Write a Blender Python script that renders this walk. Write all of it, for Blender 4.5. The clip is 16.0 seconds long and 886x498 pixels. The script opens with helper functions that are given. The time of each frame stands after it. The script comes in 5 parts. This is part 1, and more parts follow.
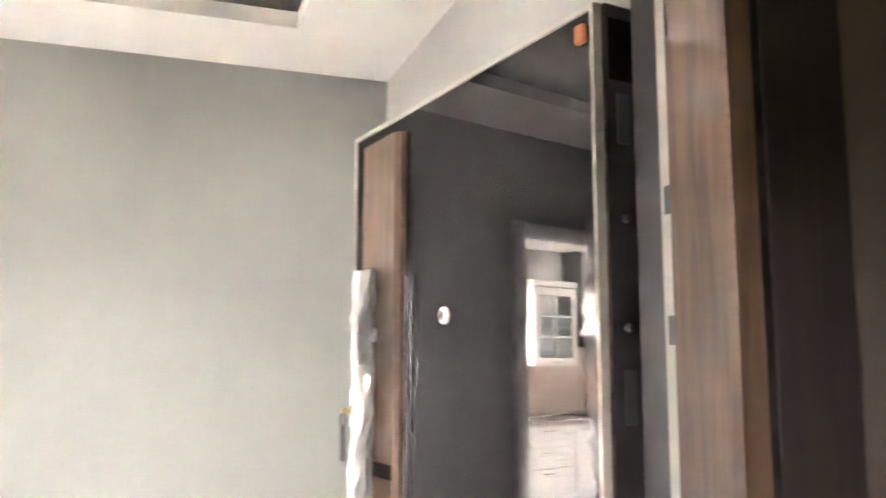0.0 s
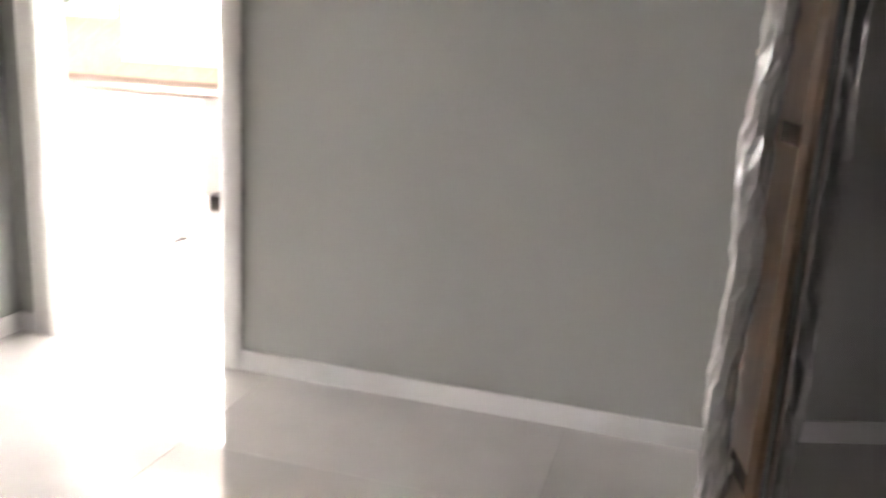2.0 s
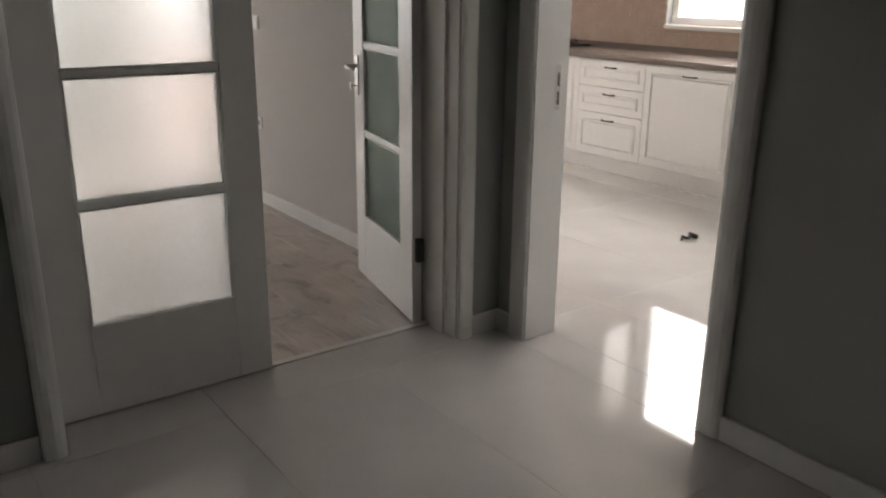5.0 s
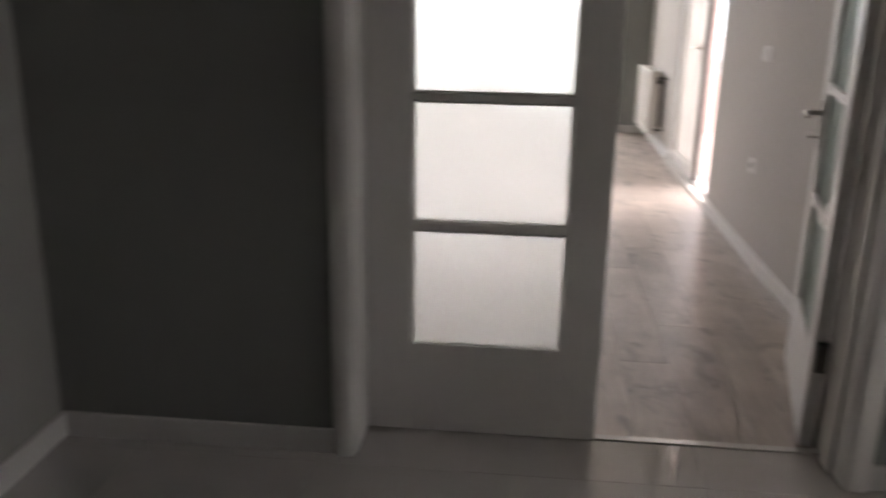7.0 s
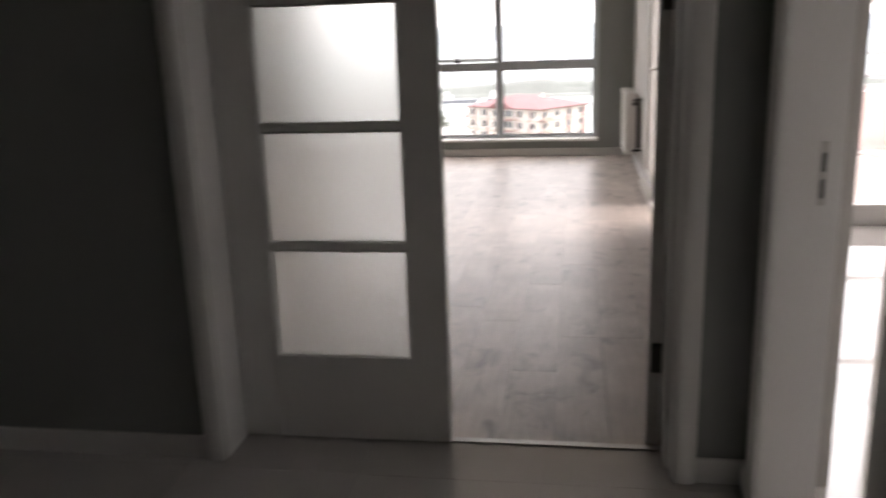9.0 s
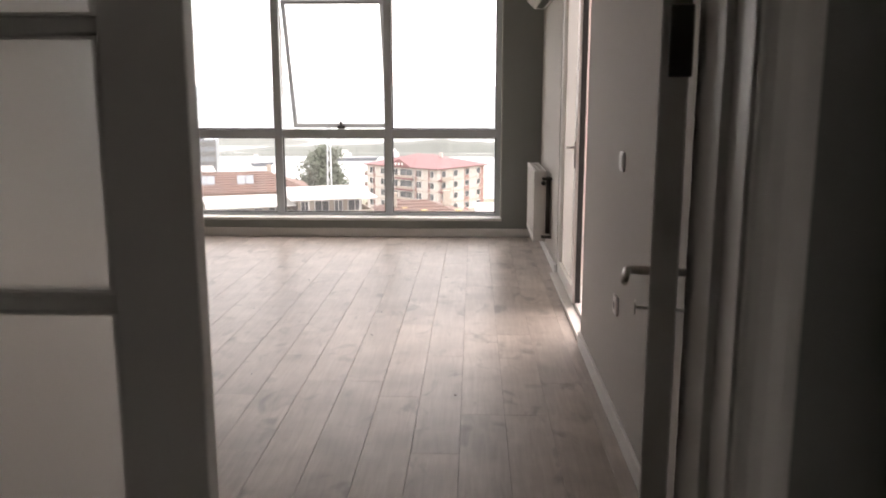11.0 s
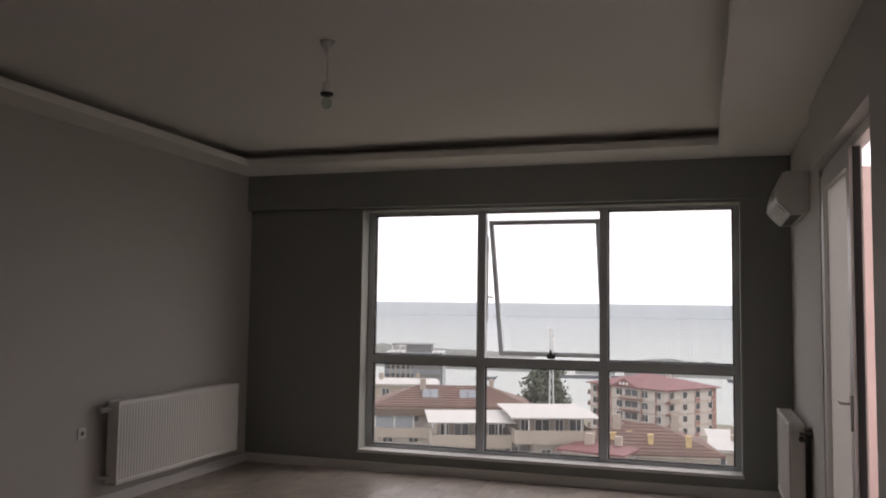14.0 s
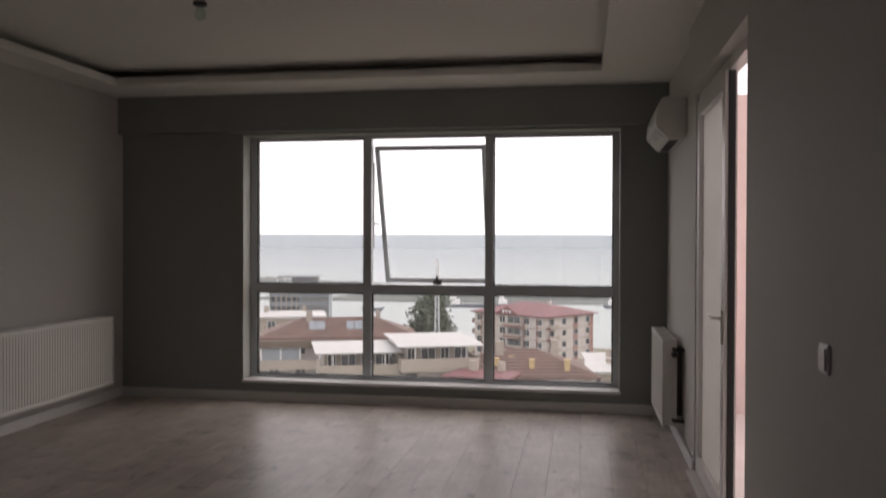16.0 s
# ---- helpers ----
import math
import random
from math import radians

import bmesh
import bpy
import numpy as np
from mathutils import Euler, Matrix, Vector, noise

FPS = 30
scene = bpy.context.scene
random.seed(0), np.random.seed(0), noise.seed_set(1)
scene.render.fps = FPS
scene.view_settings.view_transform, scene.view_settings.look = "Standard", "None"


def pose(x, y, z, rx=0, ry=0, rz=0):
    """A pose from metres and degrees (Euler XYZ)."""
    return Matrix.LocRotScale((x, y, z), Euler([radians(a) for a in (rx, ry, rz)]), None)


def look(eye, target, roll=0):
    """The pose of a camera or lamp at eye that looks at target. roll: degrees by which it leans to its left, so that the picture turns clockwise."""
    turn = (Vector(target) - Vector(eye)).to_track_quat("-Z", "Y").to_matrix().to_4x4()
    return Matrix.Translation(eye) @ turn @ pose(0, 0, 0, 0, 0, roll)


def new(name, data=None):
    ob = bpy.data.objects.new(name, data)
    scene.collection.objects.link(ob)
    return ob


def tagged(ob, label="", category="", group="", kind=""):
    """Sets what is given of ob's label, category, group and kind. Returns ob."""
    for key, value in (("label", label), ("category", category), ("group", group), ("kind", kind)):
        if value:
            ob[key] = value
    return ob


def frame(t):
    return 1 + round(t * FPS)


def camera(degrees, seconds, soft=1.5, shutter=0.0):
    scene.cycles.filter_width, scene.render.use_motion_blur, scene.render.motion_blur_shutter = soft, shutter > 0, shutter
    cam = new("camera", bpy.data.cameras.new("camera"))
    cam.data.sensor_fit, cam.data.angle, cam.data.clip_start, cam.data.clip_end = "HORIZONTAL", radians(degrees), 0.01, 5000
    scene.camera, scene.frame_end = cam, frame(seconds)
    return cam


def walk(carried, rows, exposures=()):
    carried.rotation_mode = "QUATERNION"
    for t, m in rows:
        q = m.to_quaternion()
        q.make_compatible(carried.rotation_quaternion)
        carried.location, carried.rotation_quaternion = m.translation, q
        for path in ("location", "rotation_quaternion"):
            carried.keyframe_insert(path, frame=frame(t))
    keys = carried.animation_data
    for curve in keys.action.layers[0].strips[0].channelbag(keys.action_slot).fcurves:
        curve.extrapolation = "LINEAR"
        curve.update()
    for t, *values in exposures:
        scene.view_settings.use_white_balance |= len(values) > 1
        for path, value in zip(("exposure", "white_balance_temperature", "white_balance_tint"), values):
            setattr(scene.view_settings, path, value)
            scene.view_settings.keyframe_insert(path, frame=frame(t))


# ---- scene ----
# the camera and its walk
cam = camera(56.5, 16.0, soft=1.8, shutter=0.5)
EARLY = [
    (0, (-2.335, -2.608, 1.480, 97.664, -0.094, -109.056)),
    (0.5, (-2.317, -2.752, 1.468, 96.469, -0.028, -97.769)),
    (1, (-2.259, -2.852, 1.459, 89.098, 1.383, -88.388)),
    (1.5, (-2.093, -2.894, 1.372, 82.509, -0.729, -82.417)),
    (2, (-1.892, -2.939, 1.340, 76.170, -3.154, -73.122)),
    (2.5, (-1.766, -2.958, 1.321, 72.412, -2.275, -63.340)),
    (3, (-1.648, -2.904, 1.345, 69.728, -1.189, -57.598)),
]
PATH = [
    (3.5, (-1.4, -2.883, 1.367), (0.086, -1.776, 0.614), 0.4),
    (4, (-1.294, -2.784, 1.364), (0.107, -1.555, 0.639), 0.6),
    (4.2, (-1.272, -2.748, 1.378), (0.056, -1.43, 0.68), 0.7),
    (6.3, (-0.625, -2.468, 1.385), (-0.025, -0.647, 0.819), 1.6),
    (6.5, (-0.483, -2.447, 1.39), (-0.083, -0.574, 0.816), 2.1),
    (7, (-0.276, -2.475, 1.392), (-0.462, -0.569, 0.818), 1.0),
    (7.5, (-0.134, -2.668, 1.290), (-0.839, -0.856, 0.815), 1.0),
    (8, (0.059, -2.737, 1.290), (-0.827, -1.017, 0.779), 0.2),
    (8.5, (0.299, -2.649, 1.388), (-0.381, -0.847, 0.847), -1.0),
    (9, (0.419, -2.609, 1.398), (0.104, -0.699, 0.897), -2.0),
    (9.2, (0.428, -2.56, 1.396), (0.216, -0.633, 0.903), -1.9),
    (11.3, (0.396, -0.961, 1.436), (0.324, 1.006, 1.078), 0.0),
    (11.5, (0.4, -0.844, 1.44), (0.296, 1.122, 1.088), -0.1),
    (12, (0.442, -0.526, 1.421), (0.059, 1.41, 1.097), -0.0),
    (12.5, (0.448, -0.36, 1.424), (-0.182, 1.514, 1.118), 0.1),
    (13, (0.418, -0.239, 1.47), (-0.247, 1.641, 1.311), -0.2),
    (13.5, (0.375, -0.205, 1.497), (-0.249, 1.695, 1.544), 0.2),
    (14, (0.381, -0.191, 1.513), (-0.221, 1.711, 1.658), 0.8),
    (14.5, (0.385, -0.179, 1.507), (-0.165, 1.735, 1.689), 1.0),
    (15, (0.384, -0.167, 1.518), (-0.077, 1.771, 1.692), 0.6),
    (15.5, (0.373, -0.138, 1.494), (0.001, 1.823, 1.618), -0.0),
    (16, (0.36, -0.117, 1.467), (0.026, 1.855, 1.449), 0.2),
]

K, G = 7000, 21
EXPO = [
    (0.0, 7.65, K, G), (0.7, 7.35, K, G), (1.5, 6.4, K, G), (2.0, 5.7, K, G - 1), (2.5, 4.95, K, G - 3), (3.0, 4.35, K, G - 4), (3.5, 3.5, K, G - 6), (4.2, 2.75, K, G - 6), (6.3, 2.45, K, G), (7.0, 2.4, K, G), (7.5, 2.3, K, G),
    (8.0, 2.7, K, G), (8.5, 2.2, K, G), (9.2, 1.7, K, G), (11.3, 1.5, K + 300, G + 1), (12.2, 1.5, K + 300, G + 1), (12.6, 1.4, K + 300, G + 2), (13.0, 0.8, K + 100, G + 2), (13.6, 0.23, K, G + 2), (16.0, 0.23, K, G + 2),
]
walk(cam, [(t, pose(*v)) for t, v in EARLY] + [(t, look(e, a, r)) for t, e, a, r in PATH], EXPO)

# ---- light ----
world = bpy.data.worlds.new("overcast")
scene.world = world
world.use_nodes = True
wn, wl = world.node_tree.nodes, world.node_tree.links
wbg = wn["Background"]
wsky = wn.new("ShaderNodeTexSky")
wsky.sky_type, wsky.sun_disc = "NISHITA", False
wsky.sun_elevation, wsky.sun_rotation, wsky.dust_density = radians(48), radians(65), 4.0
wmix = wn.new("ShaderNodeMix")
wmix.data_type = "RGBA"
wmix.inputs["Factor"].default_value = 0.8
wl.new(wsky.outputs["Color"], wmix.inputs["A"])
wmix.inputs["B"].default_value = (15.0, 15.2, 15.5, 1)
wl.new(wmix.outputs["Result"], wbg.inputs["Color"])
wbg.inputs["Strength"].default_value = 0.12

sun = new("sun", bpy.data.lights.new("sun", "SUN"))
sun.data.energy, sun.data.angle, sun.data.color = 0.5, radians(50), (1.0, 0.96, 0.9)
sun.matrix_world = look((30, 14, 37), (0, 0, 0))


# ---- materials ----
def mat(name, color, rough=0.5, metal=0.0, grain=0.0, grain_scale=40.0, stain=0.0, stain_scale=2.0, bump=0.0, bump_scale=120.0, vary=0.0, coat=0.0, spec=0.5):
    """A surface with two scales of variation, fine relief and a chance shade for each object."""
    m = bpy.data.materials.new(name)
    m.use_nodes = True
    n, l = m.node_tree.nodes, m.node_tree.links
    p = n["Principled BSDF"]
    p.inputs["Base Color"].default_value = (*color, 1)
    p.inputs["Roughness"].default_value, p.inputs["Metallic"].default_value = rough, metal
    p.inputs["Coat Weight"].default_value, p.inputs["Coat Roughness"].default_value = coat, 0.05
    p.inputs["Specular IOR Level"].default_value = spec
    co = n.new("ShaderNodeTexCoord")
    val = None

    def times(a, b):
        q = n.new("ShaderNodeMath")
        q.operation = "MULTIPLY"
        l.new(a, q.inputs[0])
        l.new(b, q.inputs[1])
        return q.outputs[0]

    def ranged(sock, lo, hi):
        q = n.new("ShaderNodeMapRange")
        q.inputs["To Min"].default_value, q.inputs["To Max"].default_value = lo, hi
        l.new(sock, q.inputs["Value"])
        return q.outputs[0]
    for amount, scale, detail in ((grain, grain_scale, 6), (stain, stain_scale, 4)):
        if amount:
            t = n.new("ShaderNodeTexNoise")
            t.inputs["Scale"].default_value, t.inputs["Detail"].default_value = scale, detail
            l.new(co.outputs["Object"], t.inputs["Vector"])
            f = ranged(t.outputs["Fac"], 1 - amount, 1 + amount)
            val = f if val is None else times(val, f)
    if vary:
        o = n.new("ShaderNodeObjectInfo")
        f = ranged(o.outputs["Random"], 1 - vary, 1 + vary)
        val = f if val is None else times(val, f)
    if val is not None:
        mx = n.new("ShaderNodeVectorMath")
        mx.operation = "SCALE"
        mx.inputs[0].default_value = color
        l.new(val, mx.inputs["Scale"])
        l.new(mx.outputs[0], p.inputs["Base Color"])
        rr = n.new("ShaderNodeMath")
        rr.operation, rr.use_clamp = "MULTIPLY", True
        rr.inputs[1].default_value = rough
        l.new(val, rr.inputs[0])
        l.new(rr.outputs[0], p.inputs["Roughness"])
    if bump:
        t = n.new("ShaderNodeTexNoise")
        t.inputs["Scale"].default_value, t.inputs["Detail"].default_value = bump_scale, 5
        l.new(co.outputs["Object"], t.inputs["Vector"])
        b = n.new("ShaderNodeBump")
        b.inputs["Strength"].default_value, b.inputs["Distance"].default_value = bump, 0.004
        l.new(t.outputs["Fac"], b.inputs["Height"])
        l.new(b.outputs["Normal"], p.inputs["Normal"])
    return m


def wood(name, dark, light, rough, along="Y", scale=1.0, vary=0.12, coat=0.0, knots=0.3, marks=0.0):
    """Wood with stretched grain along one axis and broad stains."""
    m = bpy.data.materials.new(name)
    m.use_nodes = True
    n, l = m.node_tree.nodes, m.node_tree.links
    p = n["Principled BSDF"]
    p.inputs["Roughness"].default_value = rough
    p.inputs["Coat Weight"].default_value, p.inputs["Coat Roughness"].default_value = coat, 0.04
    co, ob = n.new("ShaderNodeTexCoord"), n.new("ShaderNodeObjectInfo")
    shift = n.new("ShaderNodeVectorMath")
    shift.operation = "MULTIPLY_ADD"
    shift.inputs[0].default_value = (1, 1, 1)
    l.new(ob.outputs["Random"], shift.inputs[0])
    shift.inputs[1].default_value = (31, 17, 23)
    l.new(co.outputs["Object"], shift.inputs[2])
    mp = n.new("ShaderNodeMapping")
    s = {"X": (1.2, 16, 16), "Y": (16, 1.2, 16), "Z": (16, 16, 1.2)}[along]
    mp.inputs["Scale"].default_value = [a * scale for a in s]
    l.new(shift.outputs[0], mp.inputs["Vector"])
    fine, broad = n.new("ShaderNodeTexNoise"), n.new("ShaderNodeTexNoise")
    fine.inputs["Scale"].default_value, fine.inputs["Detail"].default_value, fine.inputs["Distortion"].default_value = 3.0, 8, 0.6
    l.new(mp.outputs[0], fine.inputs["Vector"])
    broad.inputs["Scale"].default_value, broad.inputs["Detail"].default_value = 4.2, 4
    l.new(shift.outputs[0], broad.inputs["Vector"])
    ramp = n.new("ShaderNodeValToRGB")
    ramp.color_ramp.elements[0].color, ramp.color_ramp.elements[1].color = (*dark, 1), (*light, 1)
    ramp.color_ramp.elements[0].position, ramp.color_ramp.elements[1].position = 0.3, 0.68
    l.new(fine.outputs["Fac"], ramp.inputs["Fac"])
    br = n.new("ShaderNodeMapRange")
    br.inputs["From Min"].default_value, br.inputs["From Max"].default_value = 0.3, 0.7
    br.inputs["To Min"].default_value, br.inputs["To Max"].default_value = 1 - knots, 1.06
    l.new(broad.outputs["Fac"], br.inputs["Value"])
    vr = n.new("ShaderNodeMapRange")
    vr.inputs["To Min"].default_value, vr.inputs["To Max"].default_value = 1 - vary, 1 + vary
    l.new(ob.outputs["Random"], vr.inputs["Value"])
    mu = n.new("ShaderNodeMath")
    mu.operation = "MULTIPLY"
    l.new(br.outputs[0], mu.inputs[0])
    l.new(vr.outputs[0], mu.inputs[1])
    if marks:
        km, kn, kr, kt = n.new("ShaderNodeMapping"), n.new("ShaderNodeTexNoise"), n.new("ShaderNodeMapRange"), n.new("ShaderNodeMath")
        km.inputs["Scale"].default_value = (7.0, 4.2, 7.0)
        kn.inputs["Scale"].default_value, kn.inputs["Detail"].default_value, kn.inputs["Distortion"].default_value = 1.0, 6, 0.9
        kr.inputs["From Min"].default_value, kr.inputs["From Max"].default_value = 0.56, 0.73
        kr.inputs["To Min"].default_value, kr.inputs["To Max"].default_value = 1.0, 1.0 - marks
        kt.operation = "MULTIPLY"
        l.new(shift.outputs[0], km.inputs["Vector"])
        l.new(km.outputs[0], kn.inputs["Vector"])
        l.new(kn.outputs["Fac"], kr.inputs["Value"])
        l.new(mu.outputs[0], kt.inputs[0])
        l.new(kr.outputs[0], kt.inputs[1])
        mu = kt
    sc = n.new("ShaderNodeVectorMath")
    sc.operation = "SCALE"
    l.new(ramp.outputs["Color"], sc.inputs[0])
    l.new(mu.outputs[0], sc.inputs["Scale"])
    l.new(sc.outputs[0], p.inputs["Base Color"])
    b = n.new("ShaderNodeBump")
    b.inputs["Strength"].default_value, b.inputs["Distance"].default_value = 0.08, 0.002
    l.new(fine.outputs["Fac"], b.inputs["Height"])
    l.new(b.outputs["Normal"], p.inputs["Normal"])
    return m


def clear_glass(name, tint, gloss=0.06, rough=0.0, dust_haze=0.0):
    """Thin clear glass; rain streaks and dirt scatter a share of light, which also stands in for outdoor haze."""
    m = bpy.data.materials.new(name)
    m.use_nodes = True
    n, l = m.node_tree.nodes, m.node_tree.links
    n.remove(n["Principled BSDF"])
    t, g, mx = n.new("ShaderNodeBsdfTransparent"), n.new("ShaderNodeBsdfGlossy"), n.new("ShaderNodeMixShader")
    t.inputs["Color"].default_value = (*tint, 1)
    g.inputs["Roughness"].default_value = rough
    mx.inputs["Fac"].default_value = gloss
    l.new(t.outputs[0], mx.inputs[1])
    l.new(g.outputs[0], mx.inputs[2])
    last = mx
    if dust_haze:
        d, dm = n.new("ShaderNodeBsdfTranslucent"), n.new("ShaderNodeMixShader")
        co, mp, no, rg = n.new("ShaderNodeTexCoord"), n.new("ShaderNodeMapping"), n.new("ShaderNodeTexNoise"), n.new("ShaderNodeMapRange")
        mp.inputs["Scale"].default_value = (9, 9, 0.7)
        no.inputs["Scale"].default_value, no.inputs["Detail"].default_value = 1.6, 5
        rg.inputs["From Min"].default_value, rg.inputs["From Max"].default_value = 0.42, 0.78
        rg.inputs["To Min"].default_value, rg.inputs["To Max"].default_value = dust_haze * 0.8, dust_haze * 2.2
        l.new(co.outputs["Object"], mp.inputs["Vector"])
        l.new(mp.outputs[0], no.inputs["Vector"])
        l.new(no.outputs["Fac"], rg.inputs["Value"])
        l.new(rg.outputs[0], dm.inputs["Fac"])
        l.new(mx.outputs[0], dm.inputs[1])
        l.new(d.outputs[0], dm.inputs[2])
        last = dm
    l.new(last.outputs[0], n["Material Output"].inputs["Surface"])
    return m


def frosted(name, tint, rough=0.55, straight=0.6):
    """Milky glass: part scattered evenly, part blurred straight on."""
    m = bpy.data.materials.new(name)
    m.use_nodes = True
    n, l = m.node_tree.nodes, m.node_tree.links
    n.remove(n["Principled BSDF"])
    t, g, mx = n.new("ShaderNodeBsdfTranslucent"), n.new("ShaderNodeBsdfGlass"), n.new("ShaderNodeMixShader")
    t.inputs["Color"].default_value = g.inputs["Color"].default_value = (*tint, 1)
    g.inputs["Roughness"].default_value, g.inputs["IOR"].default_value = rough, 1.35
    mx.inputs["Fac"].default_value = straight
    l.new(t.outputs[0], mx.inputs[1])
    l.new(g.outputs[0], mx.inputs[2])
    l.new(mx.outputs[0], n["Material Output"].inputs["Surface"])
    return m


M = {
    # Light put into the wall paint: lit side walls, backlit or unlit walls, dim hall.
    "wall": mat("grey wall paint, lit tone", (0.53, 0.51, 0.485), 0.72, grain=0.03, grain_scale=300, stain=0.035, stain_scale=1.3, bump=0.12, bump_scale=220),
    "wall_shaded": mat("grey wall paint, shaded tone", (0.262, 0.279, 0.266), 0.72, grain=0.03, grain_scale=300, stain=0.035, stain_scale=1.3, bump=0.12, bump_scale=220),
    "wall_hall": mat("grey wall paint, dim hall tone", (0.345, 0.35, 0.328), 0.72, grain=0.03, grain_scale=300, stain=0.035, stain_scale=1.3, bump=0.12, bump_scale=220),
    "wall_light": mat("pale wall paint", (0.55, 0.55, 0.54), 0.7, grain=0.03, grain_scale=300, stain=0.035, bump=0.12, bump_scale=220),
    "ceiling": mat("ceiling paint", (0.74, 0.72, 0.69), 0.85, grain=0.02, grain_scale=200, stain=0.03, stain_scale=1.0, bump=0.08, bump_scale=200),
    "white": mat("white satin lacquer", (0.76, 0.755, 0.74), 0.32, grain=0.015, grain_scale=90, stain=0.03, stain_scale=3, bump=0.02, bump_scale=60),
    "base": mat("white skirting", (0.70, 0.695, 0.68), 0.4, grain=0.02, grain_scale=90, stain=0.05, stain_scale=4),
    "tile": mat("polished porcelain", (0.55, 0.53, 0.51), 0.03, grain=0.09, grain_scale=4, stain=0.15, stain_scale=1.7, vary=0.02, spec=1.0, coat=0.5),
    "grout": mat("grey grout", (0.50, 0.485, 0.47), 0.85, grain=0.2, grain_scale=60),
    "laminate": wood("grey oak laminate", (0.45, 0.39, 0.346), (0.54, 0.476, 0.427), 0.37, along="Y", vary=0.075, knots=0.24, marks=0.42),
    "underlay": mat("dark plank joint", (0.20, 0.18, 0.165), 0.8, grain=0.2),
    "alu": mat("grey aluminium", (0.54, 0.575, 0.60), 0.42, metal=0.2, grain=0.06, grain_scale=80, stain=0.08, stain_scale=5),
    "upvc": mat("white plastic profile", (0.74, 0.72, 0.70), 0.3, grain=0.02, stain=0.05, stain_scale=3),
    "rubber": mat("black gasket", (0.03, 0.03, 0.03), 0.6, grain=0.2),
    "glass": clear_glass("window glass", (0.96, 0.975, 0.97), 0.05, dust_haze=0.022),
    "glass_cab": clear_glass("cabinet glass", (0.80, 0.88, 0.86), 0.12),
    "frost": frosted("frosted glass", (0.99, 1.0, 0.99), 0.34, 0.8),
    "film_pane": frosted("filmed glass", (0.56, 0.56, 0.545)),
    "frost_green": frosted("greenish frosted glass", (0.80, 0.87, 0.84)),
    "steel": mat("brushed steel", (0.55, 0.54, 0.52), 0.28, metal=1.0, grain=0.05, grain_scale=150),
    "dark_steel": mat("dark burnished steel", (0.10, 0.095, 0.09), 0.35, metal=0.8, grain=0.1),
    "rad": mat("radiator enamel", (0.80, 0.79, 0.76), 0.28, grain=0.01, stain=0.03),
    "plastic": mat("white plastic", (0.80, 0.79, 0.77), 0.3, grain=0.01, stain=0.02),
    "black": mat("black plastic", (0.02, 0.02, 0.02), 0.4, grain=0.1),
    "door_grey": mat("anthracite lacquer", (0.014, 0.015, 0.016), 0.008, grain=0.04, grain_scale=30, stain=0.06, spec=0.32),
    "walnut": wood("walnut foil", (0.10, 0.06, 0.038), (0.18, 0.112, 0.072), 0.3, along="Z", coat=0.3, vary=0.04, knots=0.2),
    "walnut_gloss": wood("glossy walnut", (0.085, 0.05, 0.032), (0.15, 0.091, 0.06), 0.08, along="Z", coat=0.9, vary=0.04, knots=0.08),
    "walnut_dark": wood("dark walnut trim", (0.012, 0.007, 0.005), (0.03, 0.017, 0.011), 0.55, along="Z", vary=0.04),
    "dull_steel": mat("dull grey steel", (0.16, 0.155, 0.15), 0.5, metal=0.7, grain=0.1),
    "beige_steel": mat("beige painted steel", (0.40, 0.375, 0.33), 0.35, grain=0.04, stain=0.06),
    "wrap": mat("clear plastic wrap", (0.42, 0.41, 0.395), 0.16, grain=0.08, grain_scale=25, bump=0.5, bump_scale=30, coat=0.5),
    "tape": mat("brown tape", (0.035, 0.022, 0.018), 0.25, grain=0.1),
    "brass": mat("brass", (0.45, 0.36, 0.20), 0.3, metal=0.9, grain=0.08),
    "orange": mat("orange plastic", (0.45, 0.13, 0.04), 0.45, grain=0.08),
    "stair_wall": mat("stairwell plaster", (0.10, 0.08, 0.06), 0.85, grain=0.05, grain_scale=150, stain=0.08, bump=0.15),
    "counter": mat("brown stone worktop", (0.16, 0.125, 0.105), 0.22, grain=0.25, grain_scale=90, stain=0.15),
    "splash": mat("travertine brick", (0.36, 0.27, 0.21), 0.6, grain=0.15, grain_scale=60, stain=0.2, stain_scale=8, vary=0.15, bump=0.3),
    "cabinet": mat("white cabinet foil", (0.80, 0.78, 0.755), 0.3, grain=0.01, stain=0.02),
    "pink": mat("pink masonry paint", (0.78, 0.63, 0.60), 0.8, grain=0.06, grain_scale=80, stain=0.08, bump=0.3, bump_scale=90),
    "paper": mat("energy label paper", (0.75, 0.77, 0.76), 0.6, grain=0.02),
    "yellow": mat("yellow print", (0.70, 0.62, 0.12), 0.6, grain=0.02),
}


# ---- builders ----
def boxes(*spans, bevel=0.0, segments=2):
    """One mesh of boxes, each given as x0, x1, y0, y1, z0, z1."""
    bm = bmesh.new()
    for x0, x1, y0, y1, z0, z1 in spans:
        v = [bm.verts.new(c) for c in ((x0, y0, z0), (x1, y0, z0), (x1, y1, z0), (x0, y1, z0), (x0, y0, z1), (x1, y0, z1), (x1, y1, z1), (x0, y1, z1))]
        for f in ((3, 2, 1, 0), (4, 5, 6, 7), (0, 1, 5, 4), (1, 2, 6, 5), (2, 3, 7, 6), (3, 0, 4, 7)):
            bm.faces.new([v[i] for i in f])
    if bevel:
        bmesh.ops.bevel(bm, geom=bm.edges[:], offset=bevel, segments=segments, affect="EDGES", profile=0.5)
    return bm


